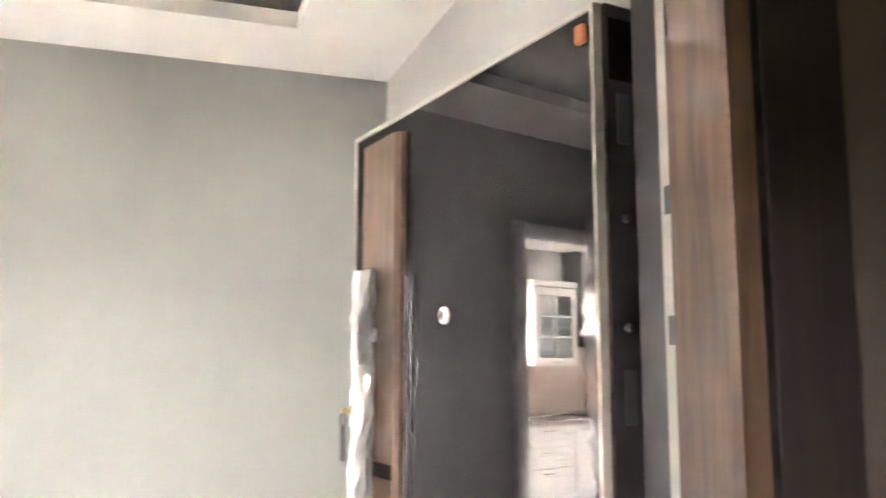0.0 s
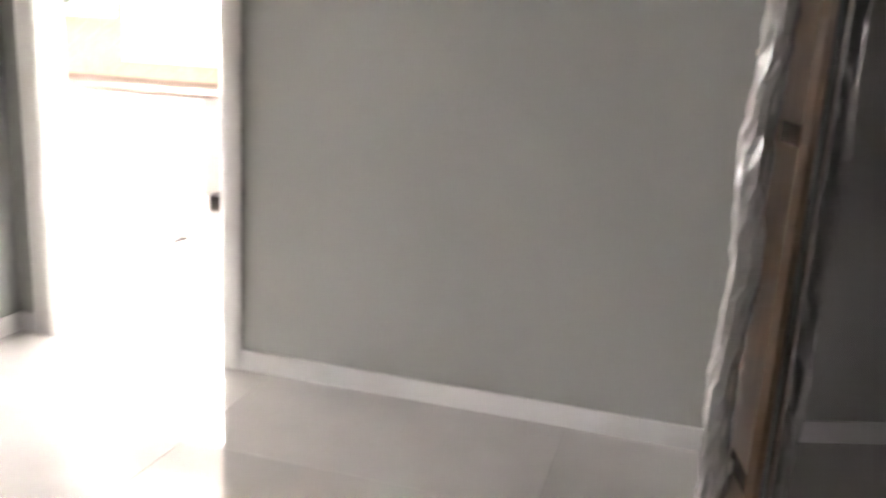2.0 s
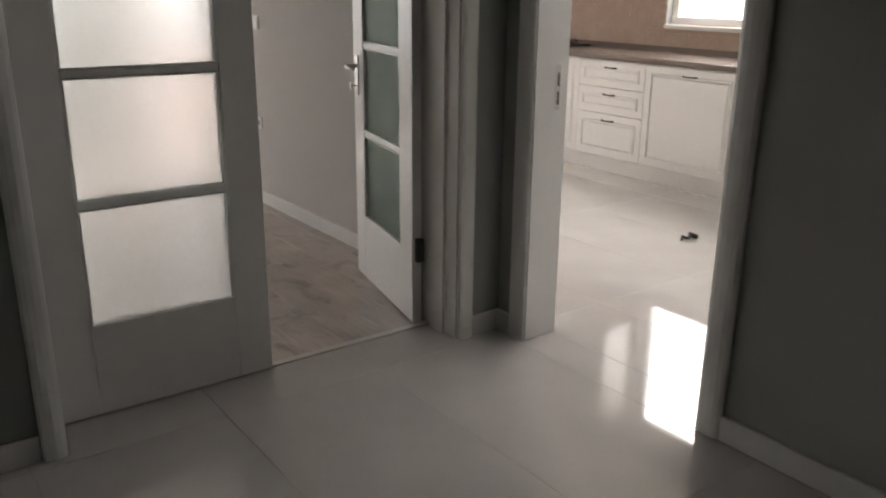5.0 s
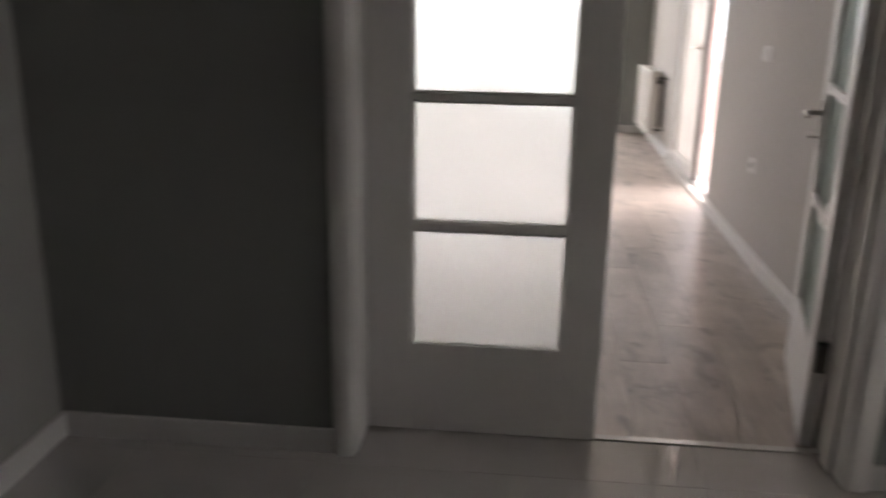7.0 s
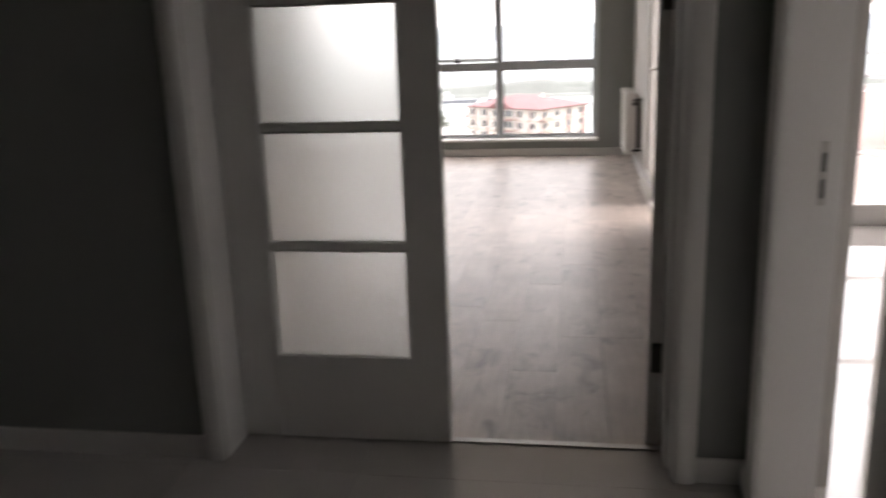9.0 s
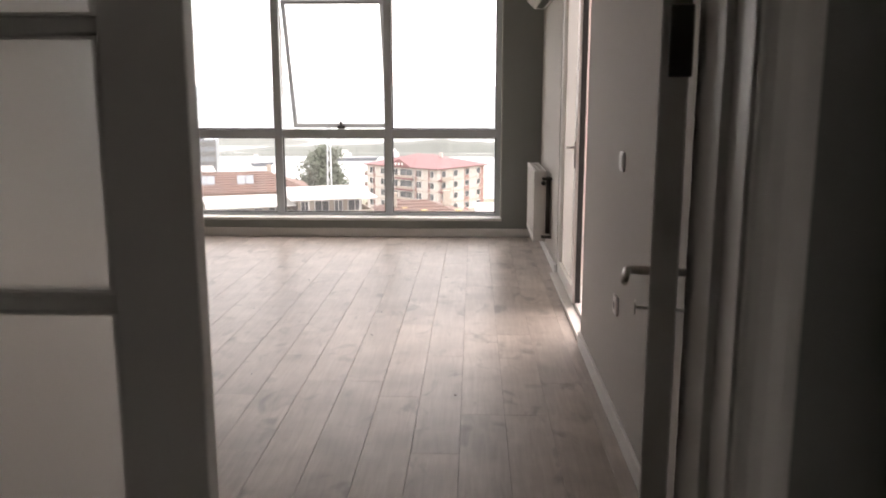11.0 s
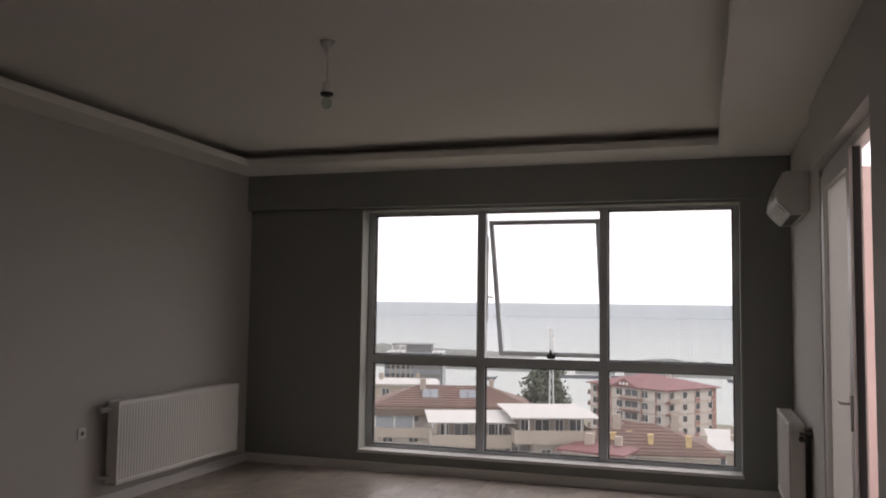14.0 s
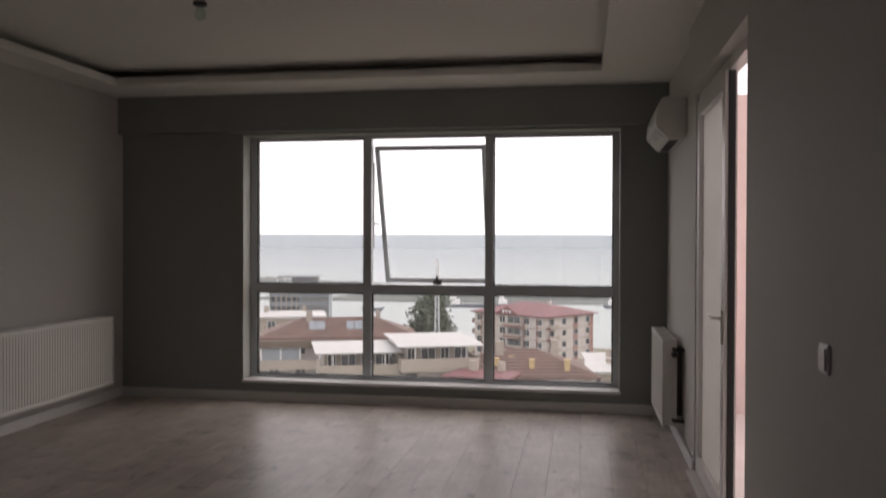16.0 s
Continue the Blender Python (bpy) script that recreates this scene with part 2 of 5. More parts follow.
def tube(points, radius, sides=12, close=True):
    """A round bar along points; radius may be a list."""
    bm = bmesh.new()
    rings = []
    for i, q in enumerate(points):
        q = Vector(q)
        a, b = Vector(points[max(i - 1, 0)]), Vector(points[min(i + 1, len(points) - 1)])
        d = (b - a).normalized()
        u = d.orthogonal().normalized() if abs(d.z) > 0.9 else d.cross(Vector((0, 0, 1))).normalized()
        if abs(d.z) > 0.9:
            u = Vector((1, 0, 0)) - d * d.x
            u.normalize()
        w = d.cross(u)
        r = radius[i] if isinstance(radius, (list, tuple)) else radius
        rings.append([bm.verts.new(q + (u * math.cos(k * math.tau / sides) + w * math.sin(k * math.tau / sides)) * r) for k in range(sides)])
    for a, b in zip(rings, rings[1:]):
        for k in range(sides):
            bm.faces.new((a[k], a[(k + 1) % sides], b[(k + 1) % sides], b[k]))
    if close:
        bm.faces.new(rings[0][::-1])
        bm.faces.new(rings[-1])
    bmesh.ops.recalc_face_normals(bm, faces=bm.faces[:])
    return bm


def profile(section, axis, a, b):
    """A closed outline of two-number points, swept straight along x, y or z from a to b."""
    bm = bmesh.new()
    place = {"x": lambda p, q, s: (s, p, q), "y": lambda p, q, s: (p, s, q), "z": lambda p, q, s: (p, q, s)}[axis]
    r0 = [bm.verts.new(place(p, q, a)) for p, q in section]
    r1 = [bm.verts.new(place(p, q, b)) for p, q in section]
    n = len(section)
    for k in range(n):
        bm.faces.new((r0[k], r0[(k + 1) % n], r1[(k + 1) % n], r1[k]))
    bm.faces.new(r0[::-1])
    bm.faces.new(r1)
    bmesh.ops.recalc_face_normals(bm, faces=bm.faces[:])
    return bm


def solid(name, bm, material, smooth=False):
    me = bpy.data.meshes.new(name)
    bm.to_mesh(me)
    bm.free()
    me.materials.append(M[material])
    if smooth:
        for f in me.polygons:
            f.use_smooth = True
    return new(name, me)


def part(name, bm, material, parent, label="", smooth=False):
    ob = solid(name, bm, material, smooth)
    ob.parent = parent
    if label:
        tagged(ob, label)
    return ob


def thing(name, at, label, category, group="", rz=0.0, kind=""):
    ob = new(name)
    ob.matrix_basis = pose(*at, 0, 0, rz)
    return tagged(ob, label, category, group, kind)


def structure(name, bm, material, label, category):
    return tagged(solid(name, bm, material), label, category, kind="structure")


# ---- plan ----
LX0, LX1, LY0, LY1 = -3.93, 1.02, 0.08, 7.07
LXF = 1.065        # the stretch past the balcony door stands a little further back
SOFFIT, CEIL = 2.80, 2.935
HX0, HX1, HY0, HY1, HZ = -1.75, 0.95, -3.49, -0.165, 2.655
KX0, KX1, KY0, KY1, KZ = 1.11, 4.15, -1.9, 3.40, 2.66
DW, DE = 0.765, 0.725
DH = 2.10
WX0, WX1, WZ0, WZ1 = -2.735, 0.685, 0.185, 2.45
BY0, BY1, BZ = 3.42, 5.30, 2.40
EX0, EX1, EY0, EY1, EZ = -1.50, -1.30, -3.26, -2.16, 2.07

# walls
structure("wall_north", boxes((LX0, WX0, LY1, LY1 + 0.25, 0, 3.1), (WX1, LXF, LY1, LY1 + 0.25, 0, 3.1), (WX0, WX1, LY1, LY1 + 0.25, 0, WZ0), (WX0, WX1, LY1, LY1 + 0.25, WZ1, 3.1), (LX0, LXF, LY1 - 0.085, LY1, WZ1 + 0.012, SOFFIT + 0.004)), "wall_shaded", "backlit window wall in darkened grey, with a shallow beam over the window", "wall")
structure("wall_west", boxes((LX0 - 0.2, LX0, LY0 - 0.25, LY1 + 0.25, 0, 3.1)), "wall", "grey painted living room wall", "wall")
structure("wall_east", boxes((LX1, LX1 + 0.18, LY0, BY0, 0, 3.1), (LXF, LX1 + 0.18, BY1, LY1 + 0.25, 0, 3.1), (LX1, LX1 + 0.18, BY0, BY1, BZ, 3.1)), "wall", "grey painted wall with an opening to the balcony", "wall")
structure("wall_partition", boxes((LX0, -DW - 0.03, HY1, LY0, 0, 3.1), (DE + 0.03, LX1 + 0.18, HY1, LY0, 0, 3.1), (-DW - 0.03, DE + 0.03, HY1, LY0, DH + 0.03, 3.1)), "wall", "grey painted partition wall between hall and living room", "wall")
# Thin facing on the partition, its paint darkened for the unlit hall corner.
structure("wall_partition_hall", boxes((HX0, -DW - 0.03, HY1 - 0.004, HY1, 0, 3.1), (DE + 0.03, HX1, HY1 - 0.004, HY1, 0, 3.1), (-DW - 0.03, DE + 0.03, HY1 - 0.004, HY1, DH + 0.03, 3.1)), "wall_shaded", "unlit hall wall beside the double doors, its grey darkened", "wall")
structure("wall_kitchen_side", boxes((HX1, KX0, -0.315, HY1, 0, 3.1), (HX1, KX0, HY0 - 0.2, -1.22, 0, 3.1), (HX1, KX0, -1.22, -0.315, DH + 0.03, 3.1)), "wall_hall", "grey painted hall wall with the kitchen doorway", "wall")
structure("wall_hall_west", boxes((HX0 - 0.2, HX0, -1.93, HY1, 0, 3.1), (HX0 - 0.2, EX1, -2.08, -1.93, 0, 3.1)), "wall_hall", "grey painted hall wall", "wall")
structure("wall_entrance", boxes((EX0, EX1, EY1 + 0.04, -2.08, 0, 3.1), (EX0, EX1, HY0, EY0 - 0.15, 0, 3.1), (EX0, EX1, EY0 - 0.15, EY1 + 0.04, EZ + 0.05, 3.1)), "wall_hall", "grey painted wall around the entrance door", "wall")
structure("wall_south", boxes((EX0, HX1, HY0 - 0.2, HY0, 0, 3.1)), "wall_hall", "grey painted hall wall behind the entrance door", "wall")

# filled and sanded spots high on the hall wall
for y in (-2.69, -3.229):
    spot = boxes((0.9485, HX1 + 0.001, y - 0.05, y + 0.045, 2.425, 2.505), bevel=0.0007)
    bmesh.ops.bevel(spot, geom=[e for e in spot.edges if abs(e.verts[0].co.x - e.verts[1].co.x) > 0.001], offset=0.03, segments=4, affect="EDGES")
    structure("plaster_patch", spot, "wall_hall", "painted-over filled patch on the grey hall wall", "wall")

# stairwell outside the entrance; the unseen opening in its west wall is added for daylight
structure("wall_stair", boxes((-4.0, EX0, -4.6, -4.4, 0, 3.1), (-4.2, -4.0, -4.6, -3.0, 0, 3.1), (-4.2, -4.0, -2.76, -1.4, 0, 3.1), (-4.2, -4.0, -3.0, -2.76, 0, 1.43), (-4.2, -4.0, -3.0, -2.76, 1.72, 3.1), (-4.0, HX0 - 0.2, -1.6, -1.4, 0, 3.1), (EX0 - 0.006, EX0, -4.4, EY0 - 0.15, 0, 3.1), (EX0 - 0.006, EX0, EY1 + 0.04, -2.08, 0, 3.1), (HX0 - 0.206, EX0, -2.086, -2.08, 0, 3.1), (HX0 - 0.206, HX0 - 0.2, -2.08, -1.6, 0, 3.1)), "stair_wall", "brown shaded stairwell walls with an added light opening", "wall")
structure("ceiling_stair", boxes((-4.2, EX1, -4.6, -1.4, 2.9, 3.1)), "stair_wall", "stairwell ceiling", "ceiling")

# kitchen shell, with its window over the worktop and the glazed way to the balcony
KWY0, KWY1, KWZ0, KWZ1 = -1.60, 1.68, 1.10, 2.40
KDX0, KDX1 = 1.40, 4.0
structure("wall_kitchen_east", boxes((KX1, KX1 + 0.2, KY0, KWY0, 0, 3.1), (KX1, KX1 + 0.2, KWY1, KY1 + 0.2, 0, 3.1), (KX1, KX1 + 0.2, KWY0, KWY1, 0, KWZ0), (KX1, KX1 + 0.2, KWY0, KWY1, KWZ1, 3.1)), "wall_light", "pale painted kitchen wall", "wall")
structure("wall_kitchen_north", boxes((LX1 + 0.18, KDX0, KY1, KY1 + 0.2, 0, 3.1), (KDX1, KX1, KY1, KY1 + 0.2, 0, 3.1), (KDX0, KDX1, KY1, KY1 + 0.2, 2.42, 3.1)), "wall_light", "pale painted kitchen wall with a balcony door", "wall")
structure("wall_kitchen_south", boxes((KX0, KX1 + 0.2, KY0 - 0.2, KY0, 0, 3.1)), "wall_light", "pale painted kitchen wall", "wall")
structure("ceiling_kitchen", boxes((KX0, KX1, KY0, KY1, KZ, KZ + 0.1)), "ceiling", "white kitchen ceiling", "ceiling")

# ceilings, with a dropped border and a shadow gap round the raised field
def border_ceiling(name, x0, x1, y0, y1, soffit, field, i0, i1, j0, j1, label):
    lip, deep = 0.06, 0.22
    spans = []
    for a0, a1, b0, b1 in ((x0, i0, y0, y1), (i1, x1, y0, y1), (i0, i1, y0, j0), (i0, i1, j1, y1)):
        spans.append((a0, a1, b0, b1, soffit, soffit + lip))
    top = soffit + lip
    spans += [(x0, i0 - deep, y0, y1, top, field), (i1 + deep, x1, y0, y1, top, field), (i0 - deep, i1 + deep, y0, j0 - deep, top, field), (i0 - deep, i1 + deep, j1 + deep, y1, top, field)]
    spans.append((x0, x1, y0, y1, field, 3.1))
    return structure(name, boxes(*spans), "ceiling", label, "ceiling")


border_ceiling("ceiling", LX0, LXF, LY0, LY1, SOFFIT, CEIL, -3.60, 0.50, 1.08, 6.42, "white plasterboard ceiling with a dropped border and dark cove")
border_ceiling("ceiling_hall", HX0, HX1, HY0, HY1, HZ, HZ + 0.13, -1.2, 0.50, -3.035, -0.6, "white hall ceiling with a dropped border and dark cove")

# floors
floor_l = structure("floor_living", boxes((LX0 - 0.2, LX1 + 0.18, 0.035, LY1 + 0.25, -0.2, -0.008)), "underlay", "pale grey oak laminate floor", "floor")
floor_h = structure("floor_hall", boxes((-4.2, KX1 + 0.2, -4.6, 0.0, -0.2, -0.004), (LX1 + 0.18, KX1 + 0.2, 0.0, KY1 + 0.2, -0.2, -0.004), (-DW, DE, 0.0, 0.035, -0.2, -0.004)), "grout", "polished cream porcelain tile floor", "floor")
structure("threshold", boxes((-DW, DE, 0.018, 0.05, -0.006, 0.006), bevel=0.003), "steel", "slim metal threshold strip", "threshold")

# skirting
SK = 0.085
def skirt(name, *spans):
    for span in spans:
        structure(name, boxes(span, bevel=0.004), "base", "white skirting board along the wall", "baseboard")


skirt("baseboard_living", (LX0, LX0 + 0.016, LY0, LY1, 0, SK), (LX0 + 0.016, LXF - 0.016, LY1 - 0.016, LY1, 0, SK), (LX1 - 0.016, LX1, LY0, BY0, 0, SK), (LXF - 0.016, LXF, BY1, LY1, 0, SK))
skirt("baseboard_hall", (HX1 - 0.016, HX1, HY0, -1.284, 0, SK), (HX1 - 0.016, HX1, -0.251, HY1, 0, SK), (0.802, HX1 - 0.016, HY1 - 0.016, HY1, 0, SK), (HX0 + 0.016, -0.842, HY1 - 0.016, HY1, 0, SK), (HX0, HX0 + 0.016, -1.93, HY1, 0, SK), (EX1, HX1 - 0.016, HY0, HY0 + 0.016, 0, SK))

# door linings and rounded architraves
def casing_outline(w, d):
    """Half section of a rounded architrave: w across the wall, d proud of it."""
    return [(0, 0), (w, 0), (w, d * 0.55), (w * 0.9, d * 0.8), (w * 0.7, d * 0.96), (w * 0.45, d), (w * 0.2, d * 0.9), (w * 0.05, d * 0.7), (0, d * 0.5)]


def casing(name, x0, x1, y_face, z_top, parent, axis, sign, w=0.07):
    """Two posts and a head round an opening from x0 to x1; the wall's face is at y_face (axis y: the opening runs along x)."""
    d = 0.024
    for side, edge in ((-1, x0), (1, x1)):
        sec = [(edge + side * p, y_face + sign * q) for p, q in casing_outline(w, d)]
        if axis == "x":
            sec = [(b, a) for a, b in sec]
        part("architrave", profile(sec, "z", 0.0, z_top + w), "white", parent, smooth=False)
    sec = [(y_face + sign * q, z_top + p) for p, q in casing_outline(w, d)]
    bm = profile(sec, "x" if axis == "y" else "y", x0, x1) if axis == "y" else profile(sec, "y", x0, x1)
    part("architrave", bm, "white", parent)


frame_l = thing("door_frame", (0, 0, 0), "white lacquered lining of the double doorway", "door frame", kind="structure")
part("lining", boxes((-DW - 0.03, -DW, HY1, LY0, 0, DH), (DE, DE + 0.03, HY1, LY0, 0, DH), (-DW - 0.03, DE + 0.03, HY1, LY0, DH, DH + 0.03), (-DW, -DW + 0.012, 0.045, LY0, 0, DH), (DE - 0.012, DE, -0.09, -0.005, 0, DH)), "white", frame_l)
casing("architrave", -DW - 0.005, DE + 0.005, HY1 - 0.004, DH, frame_l, "y", -1)
casing("architrave", -DW - 0.005, DE + 0.005, LY0, DH, frame_l, "y", 1)

frame_k = thing("door_frame", (0, 0, 0), "white lacquered lining of the kitchen doorway", "door frame", kind="structure")
part("lining", boxes((HX1 - 0.004, KX0, -0.345, -0.315, 0, DH), (HX1 - 0.004, KX0, -1.22, -1.19, 0, DH), (HX1 - 0.004, KX0, -1.22, -0.315, DH, DH + 0.03)), "white", frame_k)
casing("architrave", -1.195, -0.34, HX1, DH, frame_k, "x", -1, 0.088)
strike = part("strike_plate", boxes((1.05, 1.07, -0.3475, -0.345, 0.93, 1.10)), "steel", frame_k, "slotted steel strike plate")
part("slot", boxes((1.055, 1.065, -0.3485, -0.3473, 0.95, 1.0), (1.055, 1.065, -0.3485, -0.3473, 1.02, 1.07)), "black", strike)


# glazed interior door leaf, built from its hinge along +x
def lever(parent, x, y, z, side, reach=-1):
    plate = part("handle_plate", boxes((x - 0.022, x + 0.022, min(y, y + side * 0.006), max(y, y + side * 0.006), z - 0.13, z + 0.05), bevel=0.002), "steel", parent, "steel handle plate")
    part("lever", tube([(x, y, z), (x, y + side * 0.05, z), (x + reach * 0.015, y + side * 0.058, z), (x + reach * 0.12, y + side * 0.058, z - 0.002)], [0.010, 0.010, 0.010, 0.008], 10), "steel", plate, smooth=True)
    part("key", tube([(x, y, z - 0.09), (x, y + side * 0.035, z - 0.09)], 0.004, 8), "steel", plate)
    part("key_bow", boxes((x - 0.014, x + 0.014, min(y + side * 0.034, y + side * 0.038), max(y + side * 0.034, y + side * 0.038), z - 0.105, z - 0.075), bevel=0.0015), "steel", plate)


def glazed_leaf(at, rz, width, glass, label, with_lever):
    th = 0.042
    d = thing("glazed_door", at, label, "door", rz=rz)
    g0, g1, z0, top = 0.146, width - 0.130, 0.315, DH - 0.012
    bar, pitch = 0.026, 0.402
    rows = [z0 + pitch * k for k in range(5)]
    part("stile", boxes((0.004, g0, 0, th, 0.008, top), bevel=0.003), "white", d)
    part("stile", boxes((g1, width - 0.004, 0, th, 0.008, top), bevel=0.003), "white", d)
    part("bottom_rail", boxes((g0, g1, 0.001, th - 0.001, 0.008, z0)), "white", d)
    part("top_rail", boxes((g0, g1, 0.001, th - 0.001, rows[4] - bar, top)), "white", d)
    for k in range(1, 4):
        part("glazing_bar", boxes((g0, g1, 0.004, th - 0.004, rows[k] - bar * 0.5, rows[k] + bar * 0.5), bevel=0.004), "white", d)
    for k in range(4):
        lo = rows[k] + (bar * 0.5 if k else 0)
        hi = rows[k + 1] - (bar * 0.5 if k < 3 else bar)
        part("pane", boxes((g0, g1, th * 0.5 - 0.003, th * 0.5 + 0.003, lo, hi)), glass, d, "frosted glass pane")
        for yb in (0.002, th - 0.012):
            part("bead", boxes((g0, g0 + 0.008, yb, yb + 0.010, lo, hi), (g1 - 0.008, g1, yb, yb + 0.010, lo, hi), (g0 + 0.008, g1 - 0.008, yb, yb + 0.010, lo, lo + 0.005), (g0 + 0.008, g1 - 0.008, yb, yb + 0.010, hi - 0.005, hi)), "white", d)
    for hz in (0.28, 1.45):
        if not with_lever:
            break
        part("hinge", boxes((-0.016, 0.012, -0.004, 0.03, hz, hz + 0.1), bevel=0.003), "dark_steel", d, "dark steel hinge")
    if with_lever:
        lever(d, width - 0.06, 0.0, 1.02, -1)
        lever(d, width - 0.06, th, 1.02, 1)
        part("lock_plate", boxes((width - 0.0042, width - 0.0025, 0.010, 0.032, 0.92, 1.15)), "steel", d)
    return d


glazed_leaf((-DW, 0, 0), 0, DW - 0.002, "frost", "closed white door leaf with frosted glass panes", False)
glazed_leaf((0.705, 0.045, 0), 77.2, DW - 0.012, "frost_green", "open white door leaf with frosted panes and steel lever", True)

# ---- living room window ----
win = thing("window_1", (0, 0, 0), "large grey aluminium window of six panes, its middle sash tilted open", "window", kind="structure")
FY0, FY1 = 7.24, 7.31
MX = (-1.588, -0.466)
TZ = 1.03
FW, FR = 0.072, 0.062
part("window_frame", boxes((WX0, WX0 + FW, FY0, FY1, WZ0, WZ1), (WX1 - FR, WX1, FY0, FY1, WZ0, WZ1), (WX0 + FW, WX1 - FR, FY0, FY1, WZ1 - 0.04, WZ1), (WX0 + FW, WX1 - FR, FY0, FY1, WZ0, WZ0 + 0.036)), "alu", win)
for x in MX:
    part("mullion", boxes((x - 0.037, x + 0.037, FY0 - 0.012, FY1, WZ0 + 0.036, WZ1 - 0.04), bevel=0.004), "alu", win)
for a, b in ((WX0 + FW, MX[0] - 0.037), (MX[0] + 0.037, MX[1] - 0.037), (MX[1] + 0.037, WX1 - FR)):
    part("transom", boxes((a, b, FY0 - 0.006, FY1, TZ - 0.042, TZ + 0.042), bevel=0.004), "alu", win)
part("window_sill", boxes((WX0, WX1, LY1 - 0.012, FY0, WZ0 - 0.022, WZ0 + 0.006), bevel=0.004), "white", win, "white marble inner sill")
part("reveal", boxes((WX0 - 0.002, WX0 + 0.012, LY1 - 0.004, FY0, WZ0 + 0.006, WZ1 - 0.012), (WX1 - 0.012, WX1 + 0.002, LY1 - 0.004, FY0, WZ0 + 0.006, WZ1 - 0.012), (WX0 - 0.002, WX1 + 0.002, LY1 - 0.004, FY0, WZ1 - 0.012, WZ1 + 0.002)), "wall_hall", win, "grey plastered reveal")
cells = [(WX0 + FW, MX[0] - 0.037), (MX[0] + 0.037, MX[1] - 0.037), (MX[1] + 0.037, WX1 - FR)]
for k, (a, b) in enumerate(cells):
    for lo, hi in ((WZ0 + 0.036, TZ - 0.042), (TZ + 0.042, WZ1 - 0.04)):
        if k == 1 and lo > 1:
            continue
        part("gasket", boxes((a, a + 0.010, FY0 + 0.01, FY0 + 0.05, lo, hi), (b - 0.010, b, FY0 + 0.01, FY0 + 0.05, lo, hi), (a + 0.010, b - 0.010, FY0 + 0.01, FY0 + 0.05, lo, lo + 0.010), (a + 0.010, b - 0.010, FY0 + 0.01, FY0 + 0.05, hi - 0.010, hi)), "rubber", win)
        pane = part("pane", boxes((a + 0.010, b - 0.010, FY0 + 0.028, FY0 + 0.034, lo + 0.010, hi - 0.010)), "glass", win, "clear glass pane")
        pane.visible_shadow = False
# the middle sash hangs from its top and stands open at the foot
sa, sb = cells[1]
sash = part("sash", boxes((sa + 0.006, sa + 0.046, -0.02, 0.02, -1.36, 0), (sb - 0.046, sb - 0.006, -0.02, 0.02, -1.36, 0), (sa + 0.046, sb - 0.046, -0.02, 0.02, -0.04, 0), (sa + 0.046, sb - 0.046, -0.02, 0.02, -1.36, -1.315)), "alu", win, "tilted grey aluminium sash")
sash.matrix_basis = pose(0, FY1 + 0.02, WZ1 - 0.10, 20, 0, 0)
sp = part("sash_pane", boxes((sa + 0.046, sb - 0.046, -0.003, 0.003, -1.315, -0.04)), "glass", sash, "clear glass pane")
sp.visible_shadow = False
part("sash_handle", boxes((-1.067, -0.987, -0.05, -0.02, -1.37, -1.33), (-1.037, -1.017, -0.055, -0.03, -1.35, -1.28), bevel=0.004), "black", sash, "black sash handle")
for x in (sa + 0.003, sb - 0.003):
    part("stay", boxes((x - 0.003, x + 0.003, FY1 - 0.01, FY1 + 0.2, 1.62, 1.64), (x - 0.003, x + 0.003, FY1 - 0.005, FY1 + 0.02, 1.4, 2.2)), "steel", win)


# ---- radiators ----
def radiator(at, rz, length, height, label):
    """A ribbed panel radiator, its back to the wall at y = 0 and its length along x."""
    r = thing("radiator", at, label, "radiator", "panel radiators", rz=rz)
    depth, off = 0.10, 0.045
    bm = bmesh.new()
    n = int(length / 0.033)
    pts = []
    for k in range(n):
        x = -length / 2 + length * k / n
        w = length / n
        for fx, d in ((0.08, 0), (0.30, 0.006), (0.62, 0.006), (0.84, 0)):
            pts.append((x + fx * w, -off - depth - d + 0.012))
    low = [bm.verts.new((x, y, 0.03)) for x, y in pts]
    high = [bm.verts.new((x, y, height - 0.03)) for x, y in pts]
    for k in range(len(pts) - 1):
        bm.faces.new((low[k], low[k + 1], high[k + 1], high[k]))
    bmesh.ops.recalc_face_normals(bm, faces=bm.faces[:])
    part("ribbed_panel", bm, "rad", r)
    part("panel_rim", boxes((-length / 2, length / 2, -off - depth - 0.002, -off - depth + 0.016, 0, 0.03), (-length / 2, length / 2, -off - depth - 0.002, -off - depth + 0.016, height - 0.03, height), (-length / 2 - 0.004, -length / 2 + 0.006, -off - depth - 0.002, -off - depth + 0.014, 0.03, height - 0.03), (length / 2 - 0.006, length / 2 + 0.004, -off - depth - 0.002, -off - depth + 0.014, 0.03, height - 0.03), bevel=0.003), "rad", r)
    part("back_panel", boxes((-length / 2, length / 2, -off - 0.014, -off, 0, height), bevel=0.004), "rad", r)
    for s in (-1, 1):
        x = s * (length / 2 - 0.003)
        part("side_cover", boxes((x - 0.003, x + 0.003, -off - depth + 0.016, -off - 0.014, 0.012, height - 0.004)), "rad", r)
        part("bracket", boxes((s * length * 0.36 - 0.015, s * length * 0.36 + 0.015, -off, 0, 0.06, height - 0.06)), "dark_steel", r)
    slats = [(-length / 2 + 0.01 + i * 0.022, -length / 2 + 0.018 + i * 0.022, -off - depth + 0.02, -off - 0.016, height - 0.012, height - 0.004) for i in range(int((length - 0.02) / 0.022))]
    part("top_grille", boxes(*slats), "rad", r)
    return r


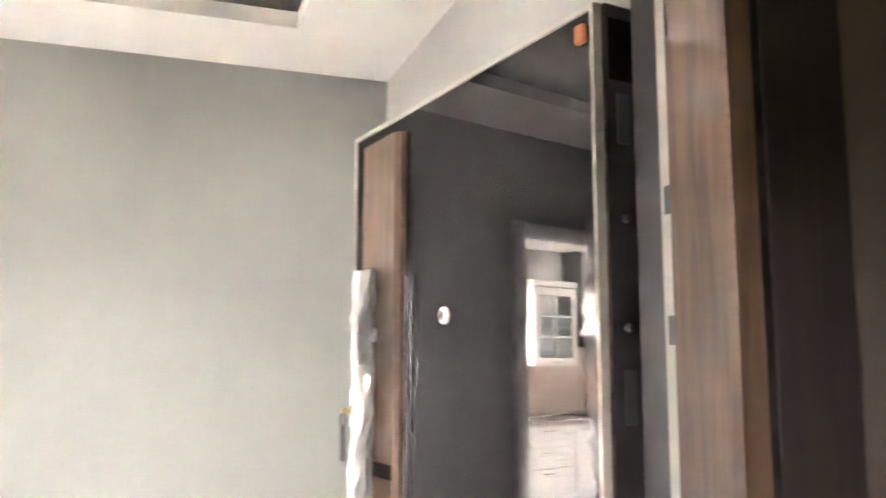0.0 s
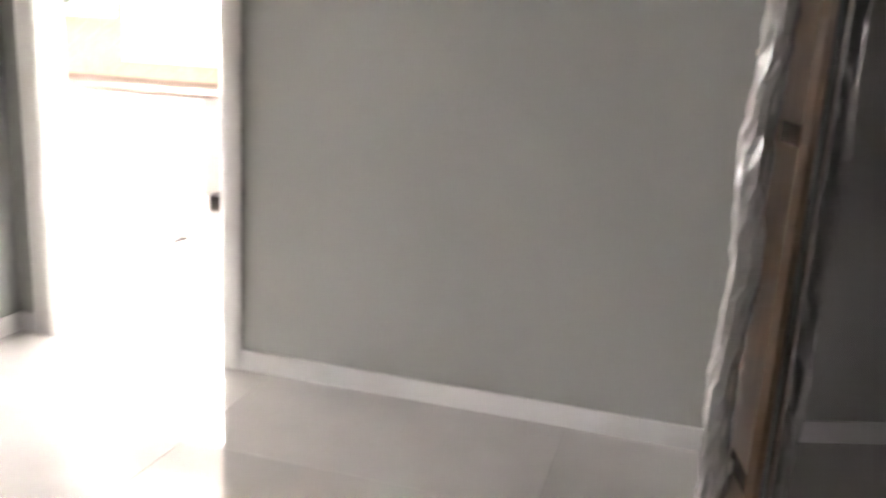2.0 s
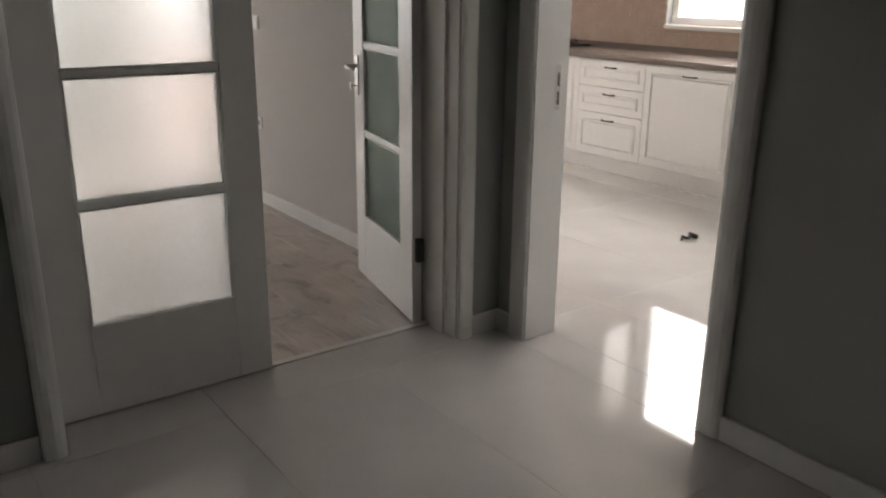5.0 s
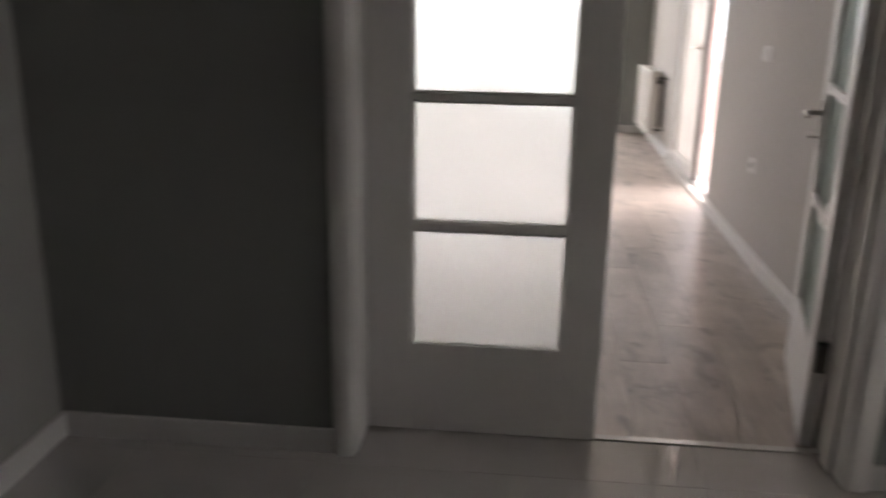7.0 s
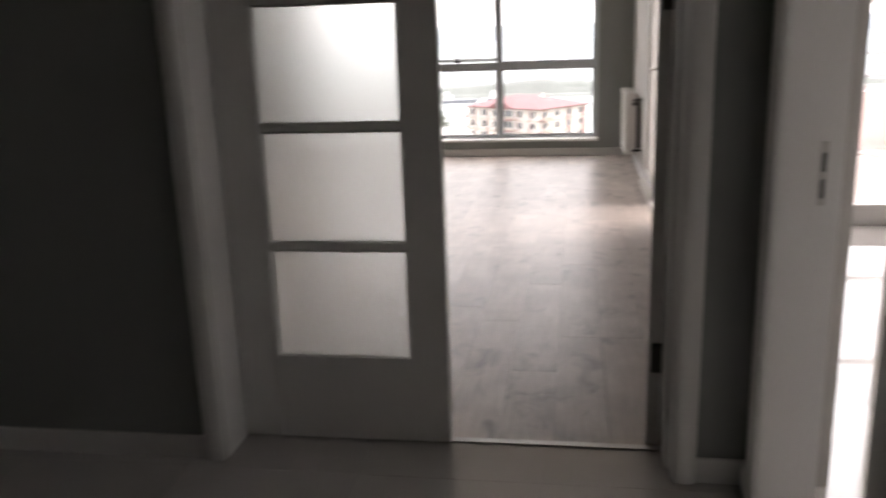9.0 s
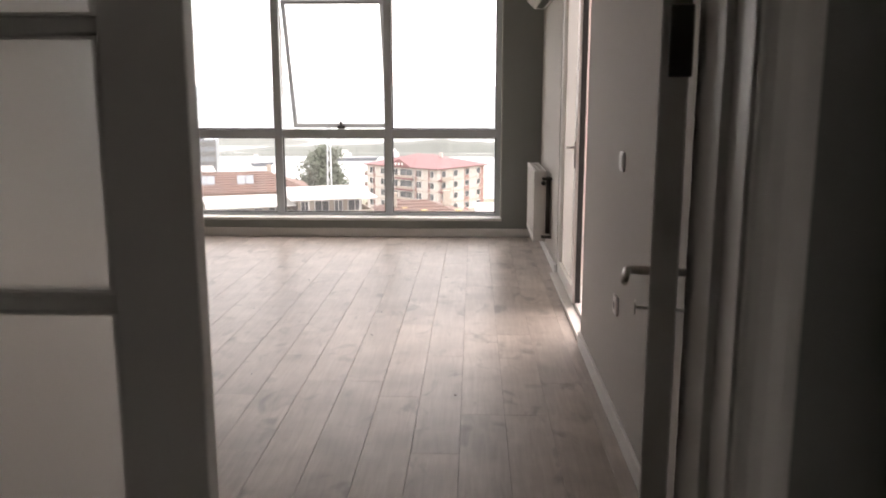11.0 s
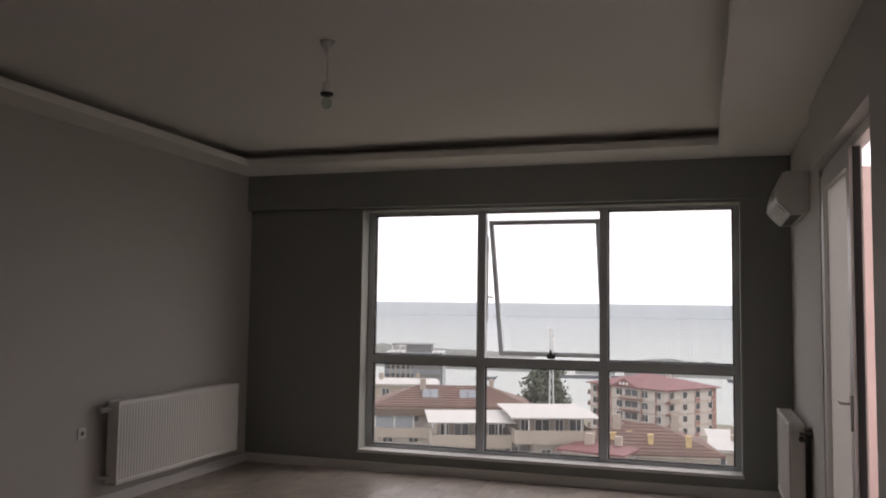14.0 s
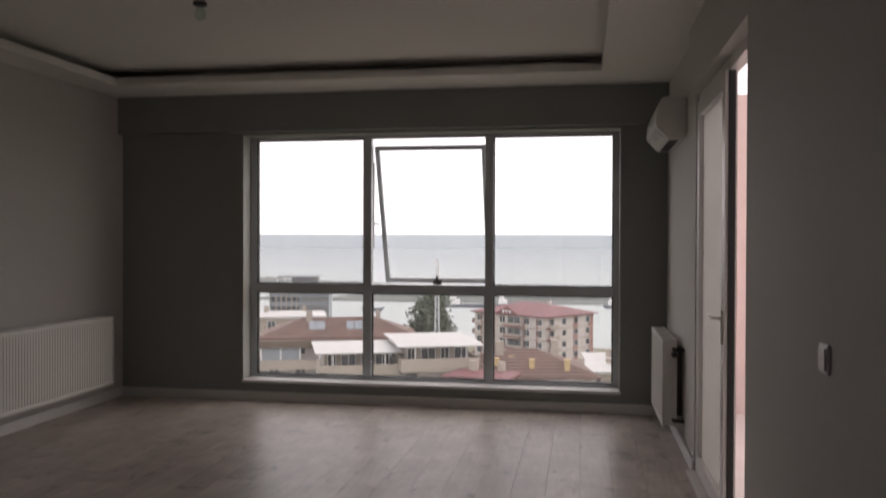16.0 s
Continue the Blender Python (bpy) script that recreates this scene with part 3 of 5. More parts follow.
r1 = radiator((LX0, 5.85, 0.175), 90, 1.66, 0.615, "long white ribbed panel radiator on the grey wall")
for z in (0.055, 0.555):
    v = part("valve", tube([(-0.83, -0.07, z), (-0.87, -0.07, z), (-0.87, -0.035, z), (-0.87, 0.0, z)], 0.014, 10), "plastic", r1, smooth=True)
part("valve_cap", tube([(-0.865, -0.07, 0.555), (-0.93, -0.07, 0.555)], [0.022, 0.019], 14), "plastic", r1, "white valve head", smooth=True)
r2 = radiator((LXF, 6.34, 0.16), -90, 0.92, 0.62, "white panel radiator below the air conditioner")
for z in (0.055, 0.555):
    part("valve", tube([(0.46, -0.07, z), (0.50, -0.07, z), (0.50, -0.02, z), (0.50, 0.0, z)], 0.012, 10), "dark_steel", r2, smooth=True)
part("valve_cap", tube([(0.49, -0.07, 0.52), (0.53, -0.07, 0.52)], [0.020, 0.018], 12), "black", r2, smooth=True)


# ---- air conditioner ----
ac = thing("air_conditioner", (LXF, 6.22, 2.185), "white wall air conditioner still wrapped in clear plastic", "air conditioner")
sec = [(0, 0.02), (0, 0.29), (-0.14, 0.295), (-0.165, 0.285), (-0.20, 0.20), (-0.21, 0.11), (-0.20, 0.085), (-0.12, 0.0), (-0.03, 0.0)]
part("body", profile(sec, "y", -0.43, 0.43), "plastic", ac)
part("louvre", profile([(-0.145, 0.022), (-0.185, 0.066), (-0.191, 0.062), (-0.151, 0.018)], "y", -0.36, 0.36), "plastic", ac)
part("outlet", boxes((-0.11, -0.045, -0.36, 0.36, -0.002, 0.012)), "black", ac, "dark air outlet")
part("end_slot", profile([(-0.19, 0.078), (-0.196, 0.088), (-0.122, 0.012), (-0.116, 0.006)], "y", -0.4385, -0.4372), "black", ac, "dark gap beside the louvre")
part("end_cap", profile([(-0.01, 0.03), (-0.01, 0.275), (-0.135, 0.282), (-0.155, 0.274), (-0.188, 0.195), (-0.197, 0.115), (-0.188, 0.092), (-0.115, 0.014)], "y", -0.437, -0.43), "plastic", ac)
part("label", boxes((-0.075, -0.03, -0.4385, -0.4372, 0.12, 0.19)), "paper", ac, "pale rating label")
bm = bmesh.new()
rng = random.Random(4)
rows = []
for i in range(15):
    y = -0.45 + 0.06 * i
    ring = []
    for px, pz in ((-0.12, 0.30), (-0.172, 0.29), (-0.196, 0.245), (-0.21, 0.20), (-0.22, 0.11), (-0.207, 0.08), (-0.15, 0.024)):
        ring.append(bm.verts.new((px - rng.uniform(0, 0.009), y + rng.uniform(-0.01, 0.01), pz + rng.uniform(-0.006, 0.006))))
    rows.append(ring)
for a, b in zip(rows, rows[1:]):
    for k in range(6):
        bm.faces.new((a[k], a[k + 1], b[k + 1], b[k]))
M["film"] = clear_glass("clear wrapping film", (0.92, 0.92, 0.92), 0.16, 0.12)
part("wrapping", bm, "film", ac, "crumpled clear plastic film")


# ---- sockets, switches ----
def wall_plate(name, at, rz, label, kind):
    s = thing(name, at, label, "switch" if kind == "switch" else "socket", "white wall plates", rz=rz)
    part("plate", boxes((-0.041, 0.041, -0.010, 0, -0.041, 0.041), bevel=0.004), "plastic", s)
    if kind == "switch":
        part("rocker", boxes((-0.030, 0.030, -0.015, -0.010, -0.030, 0.030), bevel=0.003), "plastic", s)
    else:
        w = part("well", tube([(0, -0.0102, 0), (0, -0.012, 0)], [0.023, 0.021], 20), "plastic", s)
        part("hole", tube([(-0.0095, -0.0121, 0), (-0.0095, -0.0126, 0)], 0.003, 8), "black", w)
        part("hole", tube([(0.0095, -0.0121, 0), (0.0095, -0.0126, 0)], 0.003, 8), "black", w)
        # Flat dark disc stands in for the shade inside the socket.
        part("recess", tube([(0, -0.0119, 0), (0, -0.0122, 0)], 0.018, 20), "dark_steel", w, "dark disc drawn for the shade inside the socket")
    return s


wall_plate("socket", (LX0, 4.80, 0.575), 90, "white socket beside the long radiator", "socket")
wall_plate("light_switch", (LX1, 2.28, 1.15), -90, "white rocker light switch on the grey wall", "switch")
wall_plate("socket", (LX1, 2.31, 0.53), -90, "white socket low on the grey wall", "socket")


# ---- hanging bulb ----
lamp = thing("pendant_lamp", (-1.53, 3.75, CEIL), "bare unlit bulb on a short white cord", "pendant lamp")
part("ceiling_rose", tube([(0, 0, 0), (0, 0, -0.012), (0, 0, -0.05), (0, 0, -0.085)], [0.04, 0.038, 0.02, 0.008], 24), "plastic", lamp, smooth=True)
part("cord", tube([(0, 0, -0.08), (0.001, 0, -0.15), (0, 0, -0.225)], 0.0045, 8), "plastic", lamp)
part("lamp_holder", tube([(0, 0, -0.215), (0, 0, -0.225), (0, 0, -0.275), (0, 0, -0.28)], [0.014, 0.022, 0.028, 0.028], 20), "plastic", lamp, smooth=True)
part("collar", tube([(0, 0, -0.28), (0, 0, -0.292)], 0.035, 20), "black", lamp)
part("bulb", tube([(0, 0, -0.29), (0, 0, -0.305), (0, 0, -0.325), (0, 0, -0.345), (0, 0, -0.36), (0, 0, -0.368)], [0.013, 0.018, 0.027, 0.029, 0.02, 0.004], 20), "glass_cab", lamp, "clear glass bulb", smooth=True)


# ---- balcony door ----
bd = thing("balcony_door", (0, 0, 0), "white plastic balcony door frame with one closed glazed leaf", "door", kind="structure")
X0, X1 = LX1 + 0.065, LX1 + 0.125
MY = 4.22
part("door_frame", boxes((X0, X1, BY0, BY0 + 0.06, 0, BZ), (X0, X1, BY1 - 0.06, BY1, 0, BZ), (X0, X1, BY0 + 0.06, BY1 - 0.06, BZ - 0.06, BZ), (X0, X1, BY0 + 0.06, BY1 - 0.06, 0, 0.045)), "upvc", bd)
leaf = part("door_leaf", boxes((X0 - 0.02, X1 - 0.02, MY, MY + 0.09, 0.045, BZ - 0.06), (X0 - 0.02, X1 - 0.02, BY1 - 0.15, BY1 - 0.06, 0.045, BZ - 0.06), (X0 - 0.02, X1 - 0.02, MY + 0.09, BY1 - 0.15, BZ - 0.15, BZ - 0.06), (X0 - 0.02, X1 - 0.02, MY + 0.09, BY1 - 0.15, 0.045, 0.14)), "upvc", bd, "white plastic glazed leaf")
part("leaf_pane", boxes((X0 + 0.005, X0 + 0.011, MY + 0.09, BY1 - 0.15, 0.14, BZ - 0.15)), "film_pane", leaf, "milky protective film on the glass")
hp = part("handle_plate", boxes((X0 - 0.03, X0 - 0.02, MY + 0.03, MY + 0.06, 0.95, 1.12), bevel=0.002), "plastic", leaf)
part("lever", tube([(X0 - 0.03, MY + 0.045, 1.08), (X0 - 0.065, MY + 0.045, 1.08), (X0 - 0.07, MY + 0.06, 1.08), (X0 - 0.07, MY + 0.15, 1.08)], 0.008, 10), "plastic", hp, smooth=True)
part("gasket", boxes((X0 - 0.004, X1 - 0.03, MY - 0.006, MY - 0.001, 0.05, BZ - 0.065)), "rubber", bd)
part("door_sill", boxes((LX1 - 0.004, X0, BY0, BY1, -0.004, 0.022), (X1, LX1 + 0.19, BY0, BY1, -0.004, 0.022), bevel=0.003), "ceiling", bd, "pale marble door sill")

# ---- balcony ----
structure("floor_balcony", boxes((LX1 + 0.18, 5.2, KY1 + 0.2, 7.75, -0.25, -0.02)), "tile", "pale tiled balcony floor", "floor")
structure("wall_balcony", boxes((LX1 + 0.18, LX1 + 0.20, BY1, 7.32, -0.25, 2.75), (LX1 + 0.18, LX1 + 0.20, KY1 + 0.2, BY0, -0.25, 2.75), (LX1 + 0.20, KDX0, KY1 + 0.2, KY1 + 0.22, -0.25, 2.75), (KDX1, 5.2, KY1 + 0.2, KY1 + 0.22, -0.25, 2.75)), "pink", "pink painted balcony walls", "wall")
structure("column_balcony", boxes((LX1 + 0.20, 1.82, 7.35, 7.7, -0.25, 2.75)), "pink", "pink painted balcony column", "column")
structure("parapet_balcony", boxes((1.82, 5.2, 7.5, 7.65, -0.25, 0.62), (5.05, 5.2, KY1 + 0.2, 7.5, -0.25, 0.62)), "pink", "low pink balcony parapet", "parapet")
rail = thing("balcony_railing", (0, 0, 0), "steel balcony railing on the pink parapet", "railing")
for z in (0.80, 1.05):
    part("rail", tube([(1.82, 7.57, z), (5.12, 7.57, z)], 0.022, 10), "alu", rail)
    part("rail", tube([(5.12, 7.57, z), (5.12, KY1 + 0.25, z)], 0.022, 10), "alu", rail)
for x in (1.9, 2.7, 3.5, 4.3, 5.1):
    part("post", tube([(x, 7.57, 0.62), (x, 7.57, 1.05)], 0.02, 10), "alu", rail)
for y in (4.0, 4.9, 5.8, 6.7):
    part("post", tube([(5.12, y, 0.62), (5.12, y, 1.05)], 0.02, 10), "alu", rail)

glazing = thing("balcony_glazing", (0, 0, 0), "white framed sliding glazing above the balcony parapet", "window", kind="structure")
for x in (1.84, 2.66, 3.48, 4.30, 5.12):
    part("upright", boxes((x - 0.03, x + 0.03, 7.60, 7.64, 0.63, 2.74)), "upvc", glazing)
for y in (4.55, 5.45, 6.35):
    part("upright", boxes((5.14, 5.18, y - 0.03, y + 0.03, 0.63, 2.74)), "upvc", glazing)
for z in (0.66, 1.62, 2.70):
    part("crossbar", boxes((1.87, 5.09, 7.602, 7.638, z - 0.03, z + 0.03)), "upvc", glazing)
    part("crossbar", boxes((5.142, 5.178, 3.64, 7.59, z - 0.03, z + 0.03)), "upvc", glazing)

# ---- entrance door ----
ent = thing("entrance_frame", (0, 0, 0), "glossy walnut entrance door frame with a beige steel rebate", "door frame", kind="structure")
part("lining", boxes((-1.52, -1.39, -3.30, -3.262, 0, EZ), (-1.52, -1.39, EY1, EY1 + 0.04, 0, EZ), (-1.52, -1.39, EY0 - 0.04, EY1 + 0.04, EZ, EZ + 0.05)), "walnut_gloss", ent)
rebate = part("rebate", boxes((-1.39, -1.36, -3.315, -3.268, 0, EZ), (-1.39, -1.36, EY1 + 0.005, EY1 + 0.04, 0, EZ), (-1.39, -1.335, -3.3, EY1 + 0.04, EZ - 0.005, EZ + 0.045)), "beige_steel", ent, "beige steel rebate with bolt slots")
for z in (1.50, 1.68):
    part("bolt_slot", boxes((-1.385, -1.369, -3.2685, -3.2665, z, z + 0.04), bevel=0.0005), "black", rebate)
part("rear_profile", boxes((-1.36, -1.29, -3.40, -3.335, 0, EZ), (-1.36, -1.29, EY1 + 0.01, EY1 + 0.05, 0, EZ)), "dark_steel", ent)
# Added black box that stands in for the dark gap between leaf and frame.
part("seal", boxes((-1.358, -1.287, -3.334, -3.274, 0, EZ - 0.01)), "rubber", ent, "black filler drawn for the dark gap beside the leaf")
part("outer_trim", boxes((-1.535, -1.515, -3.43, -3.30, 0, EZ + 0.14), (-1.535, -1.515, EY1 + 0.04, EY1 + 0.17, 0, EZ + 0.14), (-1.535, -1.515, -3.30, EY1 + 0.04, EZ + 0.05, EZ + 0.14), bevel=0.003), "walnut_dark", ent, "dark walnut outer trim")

door = thing("entrance_door", (-1.262, -3.228, 0), "open anthracite steel entrance door with a walnut strip and a plastic-wrapped pull", "door", rz=10.0)
L, T, ZB, ZT = 0.936, 0.08, 0.012, 2.032
part("leaf_core", boxes((0.0, L, -T, -0.014, ZB, ZT)), "walnut", door, "walnut inner face of the leaf")
part("face_panel", boxes((0.012, L - 0.010, -0.012, 0.0, ZB + 0.01, ZT - 0.010)), "door_grey", door, "glossy anthracite outer panel")
part("edge_trim", boxes((0.003, 0.011, -0.013, 0.004, ZB, ZT), (L - 0.009, L, -0.013, 0.004, ZB, ZT), (0.011, L - 0.009, -0.013, 0.004, ZT - 0.009, ZT)), "beige_steel", door, "pale metal edge trim")
edge = part("hinge_edge", boxes((-0.003, -0.0005, -T, -0.014, ZB, ZT)), "dark_steel", door, "dark hinge edge with locking pins")
for z in (1.528, 1.693):
    part("pin", tube([(-0.003, -0.045, z), (-0.012, -0.045, z)], [0.007, 0.005], 12), "dull_steel", edge)
for z in (1.385, 1.81):
    part("lock_plate", boxes((-0.0045, -0.003, -0.058, -0.034, z, z + 0.08), bevel=0.0006), "dull_steel", edge)
part("sticker", boxes((-0.004, -0.003, -0.07, -0.02, 1.91, 2.01)), "tape", edge, "worn grey sticker")
strip = part("walnut_strip", profile([(0.655, 0.0), (0.655, 0.012), (0.668, 0.022), (0.838, 0.022), (0.850, 0.012), (0.850, 0.0)], "z", 0.03, 1.985), "walnut", door, "raised walnut strip")
# the shadow beside the strip, drawn as a thin black bar on the panel
part("groove", boxes((0.640, 0.652, 0.0, 0.003, 0.03, 1.66)), "rubber", door)
pull = part("pull_handle", boxes((0.735, 0.775, 0.042, 0.062, 0.55, 1.66), (0.745, 0.765, 0.022, 0.042, 0.66, 0.69), (0.745, 0.765, 0.022, 0.042, 1.52, 1.55), bevel=0.006), "steel", door, "long steel pull handle")
rng = random.Random(7)
bm = bmesh.new()
rings = []
for i in range(46):
    z = 0.50 + i * (1.18 / 45)
    ring = []
    for k in range(14):
        a = k * math.tau / 14
        r = 1.0 + rng.uniform(-0.16, 0.12) + 0.10 * math.sin(k * 2.1 + z * 23) * math.sin(z * 9)
        ring.append(bm.verts.new((0.757 + 0.030 * math.cos(a) * r + 0.004 * math.sin(z * 11), 0.054 + 0.024 * math.sin(a) * r + 0.004 * math.sin(z * 17), z + rng.uniform(-0.004, 0.004))))
    rings.append(ring)
for a, b in zip(rings, rings[1:]):
    for k in range(14):
        bm.faces.new((a[k], a[(k + 1) % 14], b[(k + 1) % 14], b[k]))
part("wrapping", bm, "wrap", pull, "crumpled clear plastic wrapping")
for z in (0.689, 1.242):
    part("tape", boxes((0.668, 0.765, 0.0222, 0.0235, z - 0.016, z + 0.016)), "tape", door, "dark brown tape patch")
part("peephole", tube([(0.478, 0.0, 1.567), (0.478, 0.006, 1.567), (0.478, 0.008, 1.567)], [0.018, 0.017, 0.012], 24), "steel", door, "round steel peephole")
part("peephole_lens", tube([(0.478, 0.008, 1.567), (0.478, 0.0085, 1.567)], 0.009, 16), "black", door)
part("paper_tag", boxes((L - 0.05, L + 0.002, -0.005, 0.006, 1.32, 1.41)), "paper", door, "cream paper tag at the lock")
lockp = part("lock_cylinder", tube([(L - 0.012, 0.006, 1.36), (L - 0.012, 0.016, 1.36)], 0.011, 14), "brass", door)
part("key", boxes((L - 0.018, L - 0.006, 0.016, 0.036, 1.354, 1.366)), "brass", lockp)
part("key_ring", tube([(L - 0.01 + 0.015 * math.cos(k * math.tau / 12), 0.03, 1.335 + 0.018 * math.sin(k * math.tau / 12)) for k in range(13)], 0.0025, 6), "dark_steel", lockp)
part("hanging_key", boxes((L - 0.02, L, 0.027, 0.033, 1.24, 1.325), bevel=0.002), "dark_steel", lockp)
part("lever", tube([(L - 0.03, 0.0, 0.81), (L - 0.03, 0.03, 0.81), (L - 0.01, 0.035, 0.81), (L - 0.01, 0.035, 0.72)], 0.007, 8), "dark_steel", door)
part("corner_guard", boxes((0.020, 0.042, 0.0, 0.012, 1.972, 2.003), bevel=0.004), "orange", door, "orange plastic corner guard")

# ---- kitchen ----
CX = 3.56          # cabinet fronts
def shaped_front(name, y0, y1, z0, z1, parent):
    """A routed door or drawer front on the plane x = CX, facing -x."""
    t = 0.02
    f = part(name, boxes((CX - t, CX, y0 + 0.002, y1 - 0.002, z0 + 0.002, z1 - 0.002), bevel=0.003), "cabinet", parent)
    m = 0.055 if z1 - z0 > 0.3 else 0.05
    i0, i1, j0, j1 = y0 + m, y1 - m, z0 + m, z1 - m
    if j1 - j0 > 0.04:
        part("raised_field", boxes((CX - t - 0.006, CX - t + 0.001, i0 + 0.022, i1 - 0.022, j0 + 0.022, j1 - 0.022), bevel=0.005), "cabinet", f)
        part("moulding", boxes((CX - t - 0.010, CX - t, i0, i0 + 0.012, j0, j1), (CX - t - 0.010, CX - t, i1 - 0.012, i1, j0, j1), (CX - t - 0.010, CX - t, i0 + 0.012, i1 - 0.012, j0, j0 + 0.012), (CX - t - 0.010, CX - t, i0 + 0.012, i1 - 0.012, j1 - 0.012, j1), bevel=0.003), "cabinet", f)
    return f


def bow_handle(parent, y, z, vertical=False):
    x = CX - 0.02
    a = 0.055
    pts = [(x, y - a, z), (x - 0.024, y - a * 0.8, z), (x - 0.028, y, z), (x - 0.024, y + a * 0.8, z), (x, y + a, z)]
    h = part("handle", tube(pts, [0.007, 0.006, 0.004, 0.006, 0.007], 8), "dark_steel", parent, "dark bow handle", smooth=True)
    return h


def base_unit(y0, y1, style):
    u = thing("base_cabinet", (0, 0, 0), {"drawers": "white kitchen base unit with three routed drawers", "door": "white kitchen base unit with a routed door", "oven": "white kitchen base unit around a built-in oven"}[style], "cabinet", "kitchen base units")
    part("carcass", boxes((CX + 0.001, KX1 - 0.01, y0 + 0.001, y1 - 0.001, 0.13, 0.86)), "cabinet", u)
    part("plinth", boxes((CX + 0.05, CX + 0.065, y0, y1, 0.0, 0.129)), "cabinet", u, "white plinth board")
    mid = (y0 + y1) / 2
    if style == "drawers":
        for z0, z1 in ((0.135, 0.46), (0.465, 0.655), (0.66, 0.855)):
            f = shaped_front("drawer_front", y0, y1, z0, z1, u)
            bow_handle(f, mid, z1 - 0.05)
    elif style == "door":
        f = shaped_front("door", y0, y1, 0.135, 0.855, u)
        bow_handle(f, mid, 0.80)
    else:
        f = shaped_front("top_front", y0, y1, 0.765, 0.855, u)
        bow_handle(f, mid, 0.81)
        shaped_front("drawer_front", y0, y1, 0.135, 0.22, u)
    return u


units = ((-1.85, -1.05, "door"), (-1.05, -0.25, "door"), (0.55, 1.33, "door"), (1.33, 1.98, "drawers"), (1.98, 2.40, "door"), (2.40, 3.0, "oven"), (3.0, 3.38, "door"))
for y0, y1, style in units:
    base_unit(y0, y1, style)
oven = thing("oven", (0, 0, 0), "black glass built-in oven with energy labels on its door", "oven")
part("oven_front", boxes((CX - 0.022, CX - 0.0005, 2.405, 2.995, 0.225, 0.76), bevel=0.004), "door_grey", oven)
part("control_strip", boxes((CX - 0.026, CX - 0.0225, 2.41, 2.99, 0.68, 0.755)), "steel", oven)
for y in (2.5, 2.62, 2.78, 2.9):
    part("knob", tube([(CX - 0.026, y, 0.718), (CX - 0.048, y, 0.718)], [0.017, 0.015], 14), "black", oven)
part("oven_handle", tube([(CX - 0.06, 2.45, 0.645), (CX - 0.06, 2.95, 0.645)], 0.009, 10), "steel", oven)
part("handle_post", boxes((CX - 0.06, CX - 0.022, 2.47, 2.485, 0.638, 0.652)), "steel", oven)
part("handle_post", boxes((CX - 0.06, CX - 0.022, 2.915, 2.93, 0.638, 0.652)), "steel", oven)
sheet = part("energy_label", boxes((CX - 0.0235, CX - 0.0223, 2.58, 2.82, 0.33, 0.61)), "paper", oven, "pale energy label sheet")
part("yellow_bar", boxes((CX - 0.0242, CX - 0.0236, 2.64, 2.74, 0.44, 0.47)), "yellow", sheet)
part("grey_bar", boxes((CX - 0.0242, CX - 0.0236, 2.60, 2.80, 0.56, 0.59)), "steel", sheet)

top = thing("worktop", (0, 0, 0), "brown stone kitchen worktop with an upstand", "worktop")
part("slab", boxes((CX - 0.035, KX1, -1.86, 3.39, 0.861, 0.90), bevel=0.004), "counter", top)
part("upstand", boxes((KX1 - 0.02, KX1, -1.86, 3.39, 0.901, 0.94)), "counter", top)
hob = thing("gas_hob", (0, 0, 0), "black gas hob with cast pan supports set in the worktop", "hob")
part("plate", boxes((CX + 0.06, CX + 0.54, 2.42, 2.98, 0.9005, 0.912), bevel=0.004), "black", hob)
for x in (CX + 0.18, CX + 0.42):
    for y in (2.56, 2.84):
        part("burner", tube([(x, y, 0.912), (x, y, 0.925), (x, y, 0.93)], [0.04, 0.036, 0.028], 16), "dark_steel", hob)
        part("pan_support", boxes((x - 0.1, x + 0.1, y - 0.005, y + 0.005, 0.935, 0.943), (x - 0.005, x + 0.005, y - 0.1, y + 0.1, 0.935, 0.943), (x - 0.1, x - 0.09, y - 0.005, y + 0.005, 0.912, 0.935), (x + 0.09, x + 0.1, y - 0.005, y + 0.005, 0.912, 0.935)), "black", hob)
for y in (2.5, 2.63, 2.77, 2.9):
    part("knob", tube([(CX + 0.08, y, 0.912), (CX + 0.08, y, 0.932)], 0.014, 12), "black", hob)


